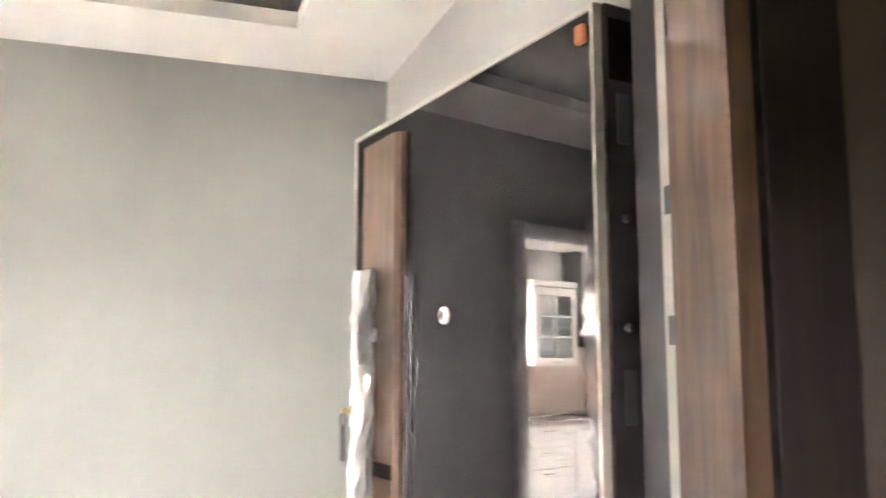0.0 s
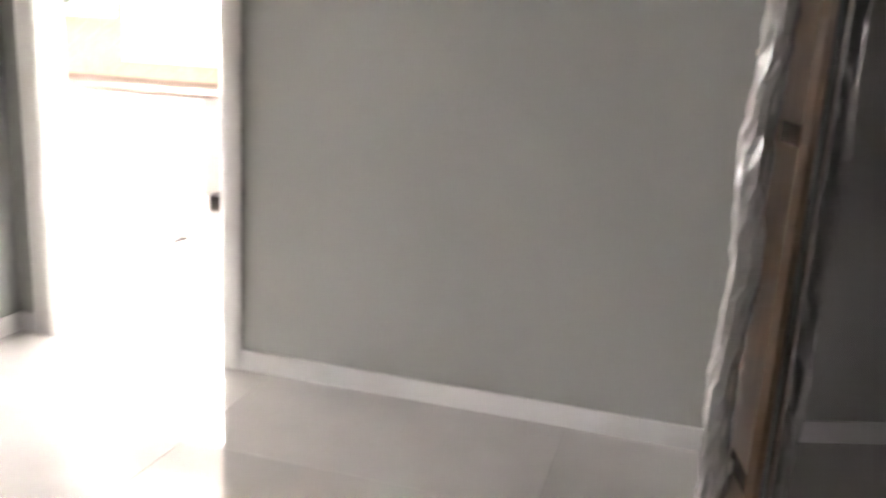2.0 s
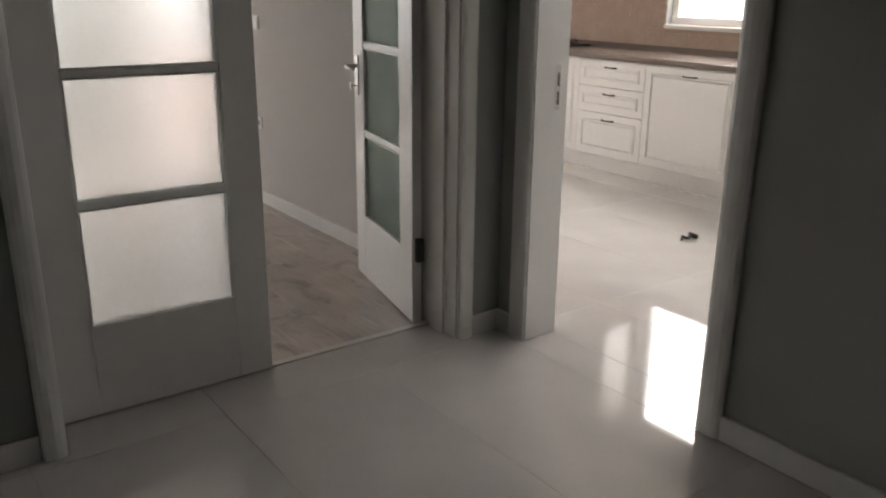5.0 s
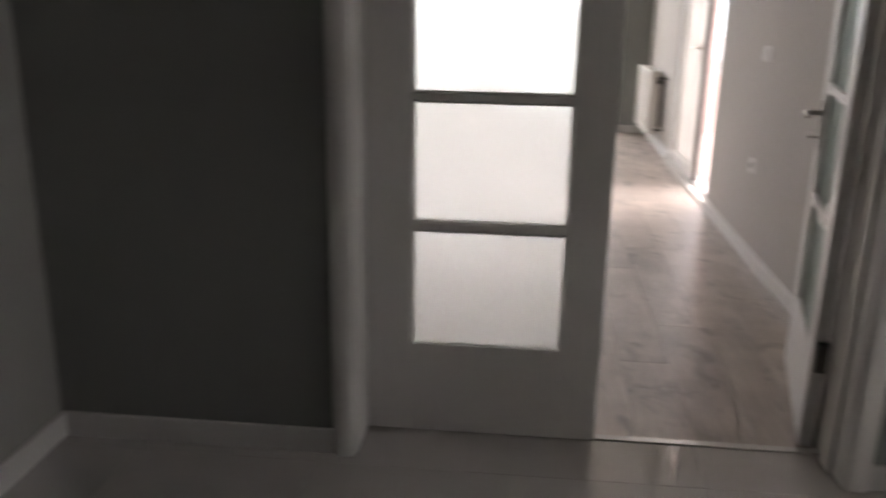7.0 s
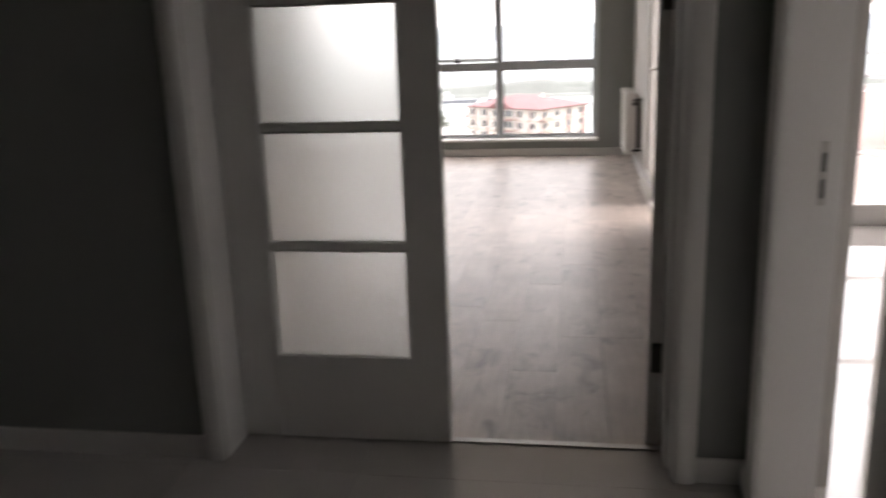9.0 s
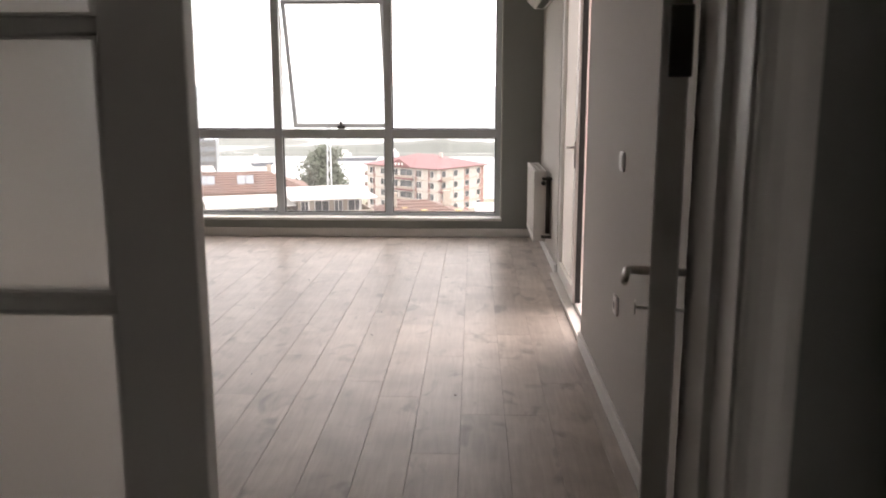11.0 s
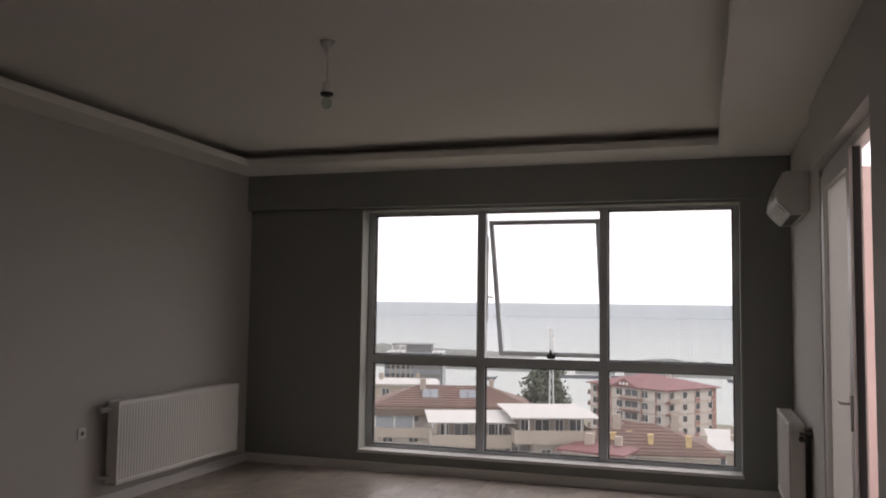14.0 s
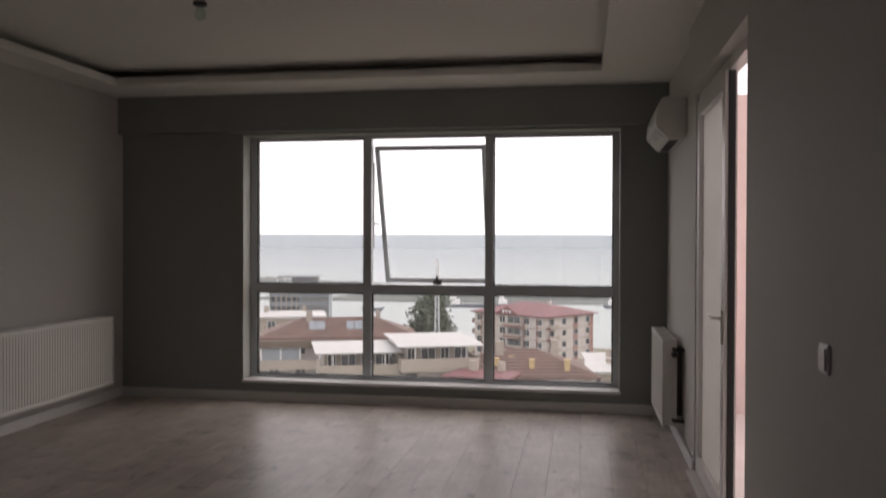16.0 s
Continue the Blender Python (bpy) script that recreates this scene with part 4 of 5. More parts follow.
def wall_unit(y0, y1):
    u = thing("wall_cabinet", (0, 0, 0), "white wall cabinet with a glazed lattice door", "cabinet", "kitchen wall units")
    wx = KX1 - 0.34
    part("carcass", boxes((wx, KX1, y0, y0 + 0.018, 1.42, 2.22), (wx, KX1, y1 - 0.018, y1, 1.42, 2.22), (wx, KX1, y0 + 0.018, y1 - 0.018, 1.42, 1.438), (wx, KX1, y0 + 0.018, y1 - 0.018, 2.20, 2.22), (KX1 - 0.01, KX1, y0 + 0.018, y1 - 0.018, 1.438, 2.20), (wx + 0.02, KX1 - 0.01, y0 + 0.018, y1 - 0.018, 1.80, 1.816)), "cabinet", u)
    d = part("door", boxes((wx - 0.02, wx, y0 + 0.002, y0 + 0.075, 1.425, 2.215), (wx - 0.02, wx, y1 - 0.075, y1 - 0.002, 1.425, 2.215), (wx - 0.02, wx, y0 + 0.075, y1 - 0.075, 1.425, 1.50), (wx - 0.02, wx, y0 + 0.075, y1 - 0.075, 2.14, 2.215), bevel=0.003), "cabinet", u)
    mid = (y0 + y1) / 2
    part("lattice", boxes((wx - 0.017, wx - 0.004, mid - 0.008, mid + 0.008, 1.50, 2.14), (wx - 0.016, wx - 0.005, y0 + 0.075, y1 - 0.075, 1.706, 1.720), (wx - 0.016, wx - 0.005, y0 + 0.075, y1 - 0.075, 1.918, 1.932)), "cabinet", d)
    part("pane", boxes((wx - 0.004, wx - 0.001, y0 + 0.075, y1 - 0.075, 1.50, 2.14)), "glass_cab", d, "clear cabinet glass")
    part("handle", tube([(wx - 0.02, mid - 0.05, 1.46), (wx - 0.045, mid, 1.46), (wx - 0.02, mid + 0.05, 1.46)], 0.005, 8), "dark_steel", d)
    part("cornice", boxes((wx - 0.04, KX1, y0, y1, 2.221, 2.29), bevel=0.012), "cabinet", u)


for y0, y1 in ((1.74, 2.38), (3.02, 3.38)):
    wall_unit(y0, y1)
hood = thing("cooker_hood", (0, 0, 0), "black and steel chimney cooker hood over the hob", "hood")
part("canopy", profile([(CX + 0.1, 1.62), (KX1, 1.62), (KX1, 1.74), (CX + 0.32, 1.74)], "y", 2.42, 2.98), "black", hood)
part("edge", boxes((CX + 0.09, CX + 0.1, 2.42, 2.98, 1.60, 1.64)), "steel", hood)
part("chimney", boxes((KX1 - 0.28, KX1, 2.56, 2.84, 1.741, KZ)), "steel", hood)
# kitchen window over the worktop
kw = thing("window_2", (0, 0, 0), "white plastic kitchen window over the worktop", "window", kind="structure")
wx0, wx1 = KX1 + 0.06, KX1 + 0.12
part("window_frame", boxes((wx0, wx1, KWY0, KWY0 + 0.06, KWZ0, KWZ1), (wx0, wx1, KWY1 - 0.06, KWY1, KWZ0, KWZ1), (wx0, wx1, KWY0 + 0.06, KWY1 - 0.06, KWZ0, KWZ0 + 0.06), (wx0, wx1, KWY0 + 0.06, KWY1 - 0.06, KWZ1 - 0.06, KWZ1), (wx0, wx1, -0.03, 0.03, KWZ0 + 0.06, KWZ1 - 0.06)), "upvc", kw)
for a, b in ((KWY0 + 0.06, -0.03), (0.03, KWY1 - 0.06)):
    q = part("pane", boxes((wx0 + 0.03, wx0 + 0.035, a, b, KWZ0 + 0.06, KWZ1 - 0.06)), "glass", kw)
    q.visible_shadow = False
part("window_sill", boxes((KX1 - 0.03, wx0, KWY0, KWY1, KWZ0 - 0.025, KWZ0 + 0.004), bevel=0.003), "ceiling", kw)
# glazed way from the kitchen to the balcony
kd = thing("door_3", (0, 0, 0), "white plastic glazed balcony doors of the kitchen", "door", kind="structure")
yy0, yy1 = KY1 + 0.06, KY1 + 0.12
kq = [KDX0 + 0.06 + (KDX1 - KDX0 - 0.12) * k / 4 for k in range(5)]
part("door_frame", boxes((KDX0, KDX0 + 0.06, yy0, yy1, 0, 2.42), (KDX1 - 0.06, KDX1, yy0, yy1, 0, 2.42), (KDX0 + 0.06, KDX1 - 0.06, yy0, yy1, 2.36, 2.42), (KDX0 + 0.06, KDX1 - 0.06, yy0, yy1, 0, 0.05)), "upvc", kd)
for a, b in zip(kq, kq[1:]):
    a, b = a + 0.001, b - 0.001
    lf = part("door_leaf", boxes((a, a + 0.09, yy0 - 0.015, yy1 - 0.015, 0.05, 2.36), (b - 0.09, b, yy0 - 0.015, yy1 - 0.015, 0.05, 2.36), (a + 0.09, b - 0.09, yy0 - 0.015, yy1 - 0.015, 0.05, 0.15), (a + 0.09, b - 0.09, yy0 - 0.015, yy1 - 0.015, 2.27, 2.36)), "upvc", kd)
    for z0, z1 in ((0.15, 2.27),):
        q = part("pane", boxes((a + 0.09, b - 0.09, yy0 + 0.01, yy0 + 0.015, z0, z1)), "glass", lf)
        q.visible_shadow = False
# the kitchen's own door, swung back into the kitchen
kdoor = glazed_leaf((KX0 + 0.03, -1.19, 0), -84, 0.83, "frost_green", "white kitchen door with frosted panes standing open", True)
scrap = thing("plastic_scrap", (2.66, 0.17, 0), "crumpled dark scrap lying on the tiles", "scrap")
part("crumple", tube([(-0.07, 0.0, 0.008), (-0.04, 0.015, 0.02), (-0.01, -0.005, 0.012), (0.02, 0.01, 0.025), (0.05, -0.012, 0.014), (0.075, 0.0, 0.008)], [0.004, 0.012, 0.007, 0.018, 0.014, 0.006], 7), "black", scrap)

# ---- outside: town, harbour and sea ----
SEA = -34.0
M.update({
    "sea": mat("grey green sea", (0.33, 0.367, 0.378), 0.75, grain=0.06, grain_scale=0.02, stain=0.08, stain_scale=0.004, bump=0.6, bump_scale=0.05, spec=0.08),
    "land": mat("scrub and earth", (0.16, 0.16, 0.11), 0.9, grain=0.3, grain_scale=0.3, stain=0.3, stain_scale=0.03),
    "hill": mat("hazy wooded hill", (0.14, 0.155, 0.145), 0.95, grain=0.25, grain_scale=0.08, stain=0.2, stain_scale=0.02),
    "facade_red": mat("salmon render", (0.30, 0.16, 0.14), 0.85, grain=0.08, grain_scale=3, stain=0.1, stain_scale=0.3),
    "facade_pale": mat("pale render", (0.50, 0.46, 0.435), 0.85, grain=0.08, grain_scale=3, stain=0.1, stain_scale=0.3),
    "facade_yellow": mat("yellow chimney render", (0.50, 0.38, 0.20), 0.85, grain=0.1, grain_scale=3),
    "facade_cream": mat("cream render", (0.35, 0.31, 0.265), 0.85, grain=0.08, grain_scale=3, stain=0.12, stain_scale=0.3),
    "facade_grey": mat("grey render", (0.17, 0.175, 0.18), 0.8, grain=0.08, grain_scale=3, stain=0.12, stain_scale=0.3),
    "facade_glass": mat("blue grey facade", (0.22, 0.25, 0.28), 0.3, grain=0.1, grain_scale=1, stain=0.12, stain_scale=0.2),
    "roof_tile": mat("brown roof tiles", (0.135, 0.083, 0.07), 0.85, grain=0.35, grain_scale=3, stain=0.45, stain_scale=0.4),
    "roof_red": mat("red metal roof", (0.17, 0.065, 0.07), 0.6, grain=0.1, grain_scale=3, stain=0.15, stain_scale=0.3),
    "roof_white": mat("white sheet roof", (0.43, 0.43, 0.42), 0.6, grain=0.05, grain_scale=2, stain=0.1, stain_scale=0.3),
    "far_glass": mat("dark window glass", (0.06, 0.07, 0.08), 0.12, grain=0.1, vary=0.3),
    "far_white": mat("white window frame", (0.7, 0.7, 0.69), 0.6, grain=0.04),
    "leaf": mat("dark pine foliage", (0.085, 0.105, 0.075), 0.8, grain=0.3, grain_scale=2, stain=0.3, stain_scale=0.4),
    "bark": mat("bark", (0.12, 0.09, 0.07), 0.9, grain=0.3, grain_scale=5),
    "ship": mat("dark hull paint", (0.10, 0.11, 0.13), 0.6, grain=0.1),
    "own_wall": mat("own facade", (0.62, 0.56, 0.52), 0.85, grain=0.05),
})
# Distance toning painted into the sea colour: darker and bluer towards the horizon.
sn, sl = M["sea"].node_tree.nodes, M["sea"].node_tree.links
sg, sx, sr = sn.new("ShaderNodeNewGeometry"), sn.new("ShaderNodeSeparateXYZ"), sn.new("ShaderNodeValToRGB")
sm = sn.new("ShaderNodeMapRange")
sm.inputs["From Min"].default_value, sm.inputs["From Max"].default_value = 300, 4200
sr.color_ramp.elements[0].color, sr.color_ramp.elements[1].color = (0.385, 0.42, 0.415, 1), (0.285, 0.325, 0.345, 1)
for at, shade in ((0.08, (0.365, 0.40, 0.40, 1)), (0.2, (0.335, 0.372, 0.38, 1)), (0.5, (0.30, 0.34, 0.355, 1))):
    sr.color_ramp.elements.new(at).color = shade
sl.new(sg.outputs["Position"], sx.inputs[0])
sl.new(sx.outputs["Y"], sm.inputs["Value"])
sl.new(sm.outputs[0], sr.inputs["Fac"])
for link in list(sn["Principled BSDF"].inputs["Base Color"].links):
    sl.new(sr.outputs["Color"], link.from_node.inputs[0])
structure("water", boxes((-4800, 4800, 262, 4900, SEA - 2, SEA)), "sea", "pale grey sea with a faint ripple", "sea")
structure("ground", boxes((-1500, 1500, -300, 266, SEA - 4, SEA + 1.5)), "land", "built-up ground below the block", "ground")
structure("building_below", boxes((LX0 - 0.2, 5.2, -6, 7.3, SEA, -0.255)), "own_wall", "lower storeys of the apartment block", "building")
structure("building_above", boxes((LX0 - 0.2, LX1 + 0.2, -4.6, 7.32, 3.1, 6.1), (LX1 + 0.2, KX1 + 0.2, -4.6, KY1 + 0.2, 3.1, 6.1)), "own_wall", "upper storey of the apartment block", "building")


def window_on(parent, x0, x1, y, z0, z1, out=-1):
    w = part("window", boxes((x0, x1, y + out * 0.10, y + out * 0.02, z0, z1)), "far_glass", parent)
    t = 0.07
    part("frame", boxes((x0 - t, x0, y + out * 0.16, y, z0 - t, z1 + t), (x1, x1 + t, y + out * 0.16, y, z0 - t, z1 + t), (x0, x1, y + out * 0.16, y, z1, z1 + t), (x0, x1, y + out * 0.16, y, z0 - t, z0), ((x0 + x1) / 2 - 0.04, (x0 + x1) / 2 + 0.04, y + out * 0.13, y, z0, z1)), "far_white", w)
    return w


def side_window_on(parent, x, y0, y1, z0, z1, out=-1):
    w = part("window", boxes((min(x, x + out * 0.1), max(x, x + out * 0.1), y0, y1, z0, z1)), "far_glass", parent)
    t = 0.07
    a, b = min(x, x + out * 0.16), max(x, x + out * 0.16)
    part("frame", boxes((a, b, y0 - t, y0, z0 - t, z1 + t), (a, b, y1, y1 + t, z0 - t, z1 + t), (a, b, y0, y1, z1, z1 + t), (a, b, y0, y1, z0 - t, z0)), "far_white", w)
    return w


def hip_roof(x0, x1, y0, y1, z, rise, over=0.6):
    bm = bmesh.new()
    x0, x1, y0, y1 = x0 - over, x1 + over, y0 - over, y1 + over
    w, d = x1 - x0, y1 - y0
    low = [bm.verts.new(c) for c in ((x0, y0, z), (x1, y0, z), (x1, y1, z), (x0, y1, z))]
    eave = [bm.verts.new((v.co.x, v.co.y, z + 0.25)) for v in low]
    if w > d:
        r = [bm.verts.new((x0 + d / 2, (y0 + y1) / 2, z + rise)), bm.verts.new((x1 - d / 2, (y0 + y1) / 2, z + rise))]
        faces = ((eave[0], eave[1], r[1], r[0]), (eave[1], eave[2], r[1]), (eave[2], eave[3], r[0], r[1]), (eave[3], eave[0], r[0]))
    else:
        r = [bm.verts.new(((x0 + x1) / 2, y0 + w / 2, z + rise)), bm.verts.new(((x0 + x1) / 2, y1 - w / 2, z + rise))]
        faces = ((eave[0], eave[1], r[0]), (eave[1], eave[2], r[1], r[0]), (eave[2], eave[3], r[1]), (eave[3], eave[0], r[0], r[1]))
    for f in faces:
        bm.faces.new(f)
    bm.faces.new(low[::-1])
    for k in range(4):
        bm.faces.new((low[k], low[(k + 1) % 4], eave[(k + 1) % 4], eave[k]))
    bmesh.ops.recalc_face_normals(bm, faces=bm.faces[:])
    return bm


def apartment_block(at, rz, w, d, floors, label, wall, roof, balconies=True):
    b = thing("apartment_building", at, label, "building", "town buildings", rz=rz)
    h = 3.0 * floors
    part("wall", boxes((-w / 2, w / 2, 0, d, 0, h)), wall, b)
    rf = part("roof", hip_roof(-w / 2, w / 2, 0, d, h, 3.0, 0.9), roof, b)
    part("dormer", profile([(-w * 0.16, h + 0.25), (w * 0.16, h + 0.25), (0, h + 2.3)], "y", -0.8, d * 0.4), roof, rf)
    for s in (-0.3, 0, 0.3):
        part("dormer_window", tube([(s * 4, -0.82, h + 0.9), (s * 4, -0.9, h + 0.9)], 0.38, 14), "far_white", rf)
    part("chimney", boxes((w * 0.2, w * 0.2 + 0.8, d * 0.5, d * 0.5 + 0.8, h + 1.0, h + 3.6)), wall, rf)
    for f in range(floors):
        z = f * 3.0
        for k in range(6):
            x = -w / 2 + w * (k + 0.5) / 6
            if balconies and k in (3, ):
                bal = part("balcony", boxes((x - w * 0.12, x + w * 0.12, -1.3, 0, z - 0.05, z + 0.12), (x - w * 0.12, x + w * 0.12, -1.3, -1.2, z + 0.12, z + 1.0)), "facade_cream", b)
                part("balcony_rail", boxes((x - w * 0.125, x + w * 0.125, -1.36, -1.26, z - 0.1, z + 0.35)), "roof_red", bal)
                window_on(b, x - 2.2, x + 2.2, -0.2, z + 0.9, z + 2.5)
            else:
                window_on(b, x - 1.05, x + 1.05, 0, z + 0.8, z + 2.45)
        for k in range(4):
            y = d * (k + 0.5) / 4
            side_window_on(b, w / 2, y - 0.85, y + 0.85, z + 0.9, z + 2.4, 1)
            side_window_on(b, -w / 2, y - 0.6, y + 0.6, z + 0.95, z + 2.3, -1)
        part("storey_band", boxes((-w / 2 - 0.12, w / 2 + 0.12, -0.12, d + 0.12, z + 2.75, z + 3.0)), "facade_cream", b)
        for s in (-1, 1):
            bal = part("balcony", boxes((s * (w / 2 + 0.7) - 0.7, s * (w / 2 + 0.7) + 0.7, 0.4, 4.2, z - 0.05, z + 0.14), (s * (w / 2 + 1.35) - 0.05, s * (w / 2 + 1.35) + 0.05, 0.4, 4.2, z + 0.14, z + 1.0)), "facade_cream", b)
            part("balcony_rail", boxes((s * (w / 2 + 0.7) - 0.75, s * (w / 2 + 0.7) + 0.75, 0.30, 0.40, z - 0.1, z + 0.35)), "roof_red", bal)
    for y in (d * 0.12, d * 0.62, d * 0.95):
        part("side_panel", boxes((w / 2, w / 2 + 0.08, y - 1.0, y + 1.0, 0, h - 0.3)), "facade_red", b)
    for s in (-1, 1):
        for x in (-w * 0.3, w * 0.3):
            part("pilaster", boxes((x + s * w * 0.09 - 0.35, x + s * w * 0.09 + 0.35, -0.10, 0, 0, h)), "facade_red", b)
    return b


def house(at, rz, w, d, floors, label, wall, roof, rise=2.4, penthouse=False):
    b = thing("house", at, label, "house", "town buildings", rz=rz)
    h = 3.0 * floors
    part("wall", boxes((-w / 2, w / 2, 0, d, 0, h)), wall, b)
    rf = part("roof", hip_roof(-w / 2, w / 2, 0, d, h, rise), roof, b)
    n = 9 if rise > 2 else 0
    for k in range(n):
        f = (k + 0.5) / n
        run = (min(w, d) / 2 + 0.6) * f
        z = h + 0.25 + (rise - 0.25) * f
        half = w / 2 + 0.6 - run
        part("tile_course", boxes((-half, half, -0.6 + run - 0.10, -0.6 + run + 0.10, z - 0.04, z + 0.07)), roof, rf)
    part("chimney", boxes((-w * 0.22, -w * 0.22 + 0.9, d * 0.35, d * 0.35 + 0.8, h + 0.6, h + rise + 1.1)), "facade_cream", rf)
    part("chimney", boxes((w * 0.25, w * 0.25 + 0.7, d * 0.55, d * 0.55 + 0.7, h + 0.6, h + rise + 0.9)), "facade_cream", rf)
    n = max(3, int(w / 3.4))
    for f in range(floors):
        z = f * 3.0
        for k in range(n):
            x = -w / 2 + w * (k + 0.5) / n
            window_on(b, x - 0.7, x + 0.7, 0, z + 0.9, z + 2.3)
        for y in (d * 0.25, d * 0.7):
            side_window_on(b, w / 2, y - 0.6, y + 0.6, z + 0.95, z + 2.3, 1)
            side_window_on(b, -w / 2, y - 0.6, y + 0.6, z + 0.95, z + 2.3, -1)
        part("storey_band", boxes((-w / 2 - 0.1, w / 2 + 0.1, -0.1, d + 0.1, z + 2.8, z + 3.0)), "far_white", b)
    return b


def terrace_house(at, rz, w, d, floors):
    """A flat block with recessed top terraces under white sheet canopies."""
    b = thing("terrace_building", at, "cream building with roof terraces under white canopies", "building", "town buildings", rz=rz)
    h = 3.0 * (floors - 1)
    part("wall", boxes((-w / 2, w / 2, 0, d, 0, h - 0.2)), "facade_grey", b)
    for s, y0 in ((-0.26, 0.0), (0.24, -2.2)):
        cx, hw = s * w, w * 0.25
        h = 3.0 * (floors - 1) + (0.5 if s > 0 else -0.35)
        part("terrace_slab", boxes((cx - hw, cx + hw, y0 - 1.8, d * 0.6, h - 0.2, h + 0.15)), "facade_cream", b)
        part("terrace_parapet", boxes((cx - hw, cx + hw, y0 - 1.85, y0 - 1.65, h + 0.15, h + 1.35), (cx - hw, cx - hw + 0.2, y0 - 1.65, d * 0.5, h + 0.15, h + 1.35), (cx + hw - 0.2, cx + hw, y0 - 1.65, d * 0.5, h + 0.15, h + 1.35)), "facade_cream", b)
        part("penthouse", boxes((cx - hw + 0.8, cx + hw - 0.8, y0 + 1.2, d * 0.9, h + 0.15, h + 2.7)), "facade_cream", b)
        for k in range(4):
            x = cx - hw + 1.6 + k * (2 * hw - 3.2) / 3
            window_on(b, x - (0.8 if k % 2 else 0.45), x + (0.8 if k % 2 else 0.45), y0 + 1.2, h + 0.4, h + 2.2)
            if k in (0, 3):
                part("post", boxes((x - 0.06, x + 0.06, y0 - 1.7, y0 - 1.58, h + 1.35, h + 2.75)), "far_white", b)
        part("canopy", profile([(y0 - 2.3, h + 2.72), (y0 - 2.3, h + 2.84), (y0 + 2.5, h + 3.05), (d * 0.95, h + 2.95), (d * 0.95, h + 2.8), (y0 + 2.5, h + 2.9)], "x", cx - hw - 0.5, cx + hw + 0.4), "roof_white", b, "white sheet canopy")
    h = 3.0 * (floors - 1)
    part("side_wall", boxes((w * 0.12, w * 0.49, -2.15, -0.004, 0, h)), "facade_pale", b, "pale stair front")
    for f in range(floors - 1):
        z = f * 3.0
        window_on(b, w * 0.2 - 0.5, w * 0.2 + 0.5, -2.15, z + 0.6, z + 2.4)
        window_on(b, w * 0.38 - 0.8, w * 0.38 + 0.8, -2.15, z + 0.9, z + 2.3)
        for k in range(4):
            x = -w / 2 + w * (k + 0.5) / 7
            window_on(b, x - 0.8, x + 0.8, 0, z + 0.8, z + 2.4)
            if k in (1, 5):
                part("balcony", boxes((x - 1.8, x + 1.8, -1.4, 0, z - 0.1, z + 0.1), (x - 1.8, x + 1.8, -1.4, -1.3, z + 0.1, z + 1.0)), "facade_cream", b)
        for y in (d * 0.3, d * 0.7):
            side_window_on(b, w / 2, y - 0.7, y + 0.7, z + 0.8, z + 2.3, 1)
    return b


def broadleaf(at, height, spread, label, seed):
    t = thing("tree", at, label, "tree")
    rng = random.Random(seed)
    part("trunk", tube([(0, 0, 0), (0.2, 0, height * 0.3), (0, 0.2, height * 0.6), (0.1, 0, height * 0.9)], [0.5, 0.4, 0.25, 0.05], 10), "bark", t)
    for k in range(6):
        a = k * 1.05
        z = height * (0.3 + 0.08 * k)
        part("limb", tube([(0, 0, z), (math.cos(a) * spread * 0.35, math.sin(a) * spread * 0.35, z + height * 0.1), (math.cos(a) * spread * 0.6, math.sin(a) * spread * 0.6, z + height * 0.22)], [0.2, 0.12, 0.04], 6), "bark", t)
    verts, faces = [], []
    for c in range(110):
        a, h = rng.uniform(0, math.tau), rng.uniform(0.22, 1.0)
        r = spread * 0.5 * math.sqrt(rng.random()) * (1.15 - abs(h - 0.5) * 1.1)
        cx, cy, cz = math.cos(a) * r, math.sin(a) * r, h * height
        for k in range(60):
            v = Vector((rng.gauss(0, 1), rng.gauss(0, 1), rng.gauss(0, 0.8))) * (spread * 0.085)
            u = Vector((rng.uniform(-1, 1), rng.uniform(-1, 1), rng.uniform(-1, 1))).normalized() * 0.42
            w = u.orthogonal().normalized() * 0.26
            o = Vector((cx, cy, cz)) + v
            i = len(verts)
            verts += [o - u, o + w, o + u, o - w]
            faces.append((i, i + 1, i + 2, i + 3))
    me = bpy.data.meshes.new("crown")
    me.from_pydata([tuple(v) for v in verts], [], faces)
    me.materials.append(M["leaf"])
    cr = new("crown", me)
    cr.parent = t
    return t


GROUND = SEA + 1.5


def set_on(x, y, eave, floors):
    """The foot of a building whose eave lies at that height."""
    return (x, y, eave - 3.0 * floors)


block = apartment_block(set_on(-19.3, 222.7, -18.2, 5), -38, 26, 20, 5, "cream and salmon apartment block with a red roof", "facade_pale", "roof_red")
terrace_house(set_on(-21.3, 96.0, -13.9, 6), 21, 18.5, 9, 7)
grey = house(set_on(-35.5, 119.0, -13.2, 7), 17, 23, 12, 7, "pale house with a brown tiled roof and solar panels", "facade_pale", "roof_tile", 2.8)
for x in (-3.4, 2.3):
    sp = part("solar_panel", boxes((x - 1.2, x - 0.05, 1.2, 1.28, 0.1, 2.6), (x + 0.05, x + 1.2, 1.2, 1.28, 0.1, 2.6)), "facade_glass", grey, "pale blue solar panels")
    sp.matrix_basis = pose(0, 0.4, 22.45, -45, 0, 0)
part("eave_fascia", boxes((-12.2, 12.2, -1.7, -0.004, 19.95, 20.98)), "bark", grey, "dark eave fascia")
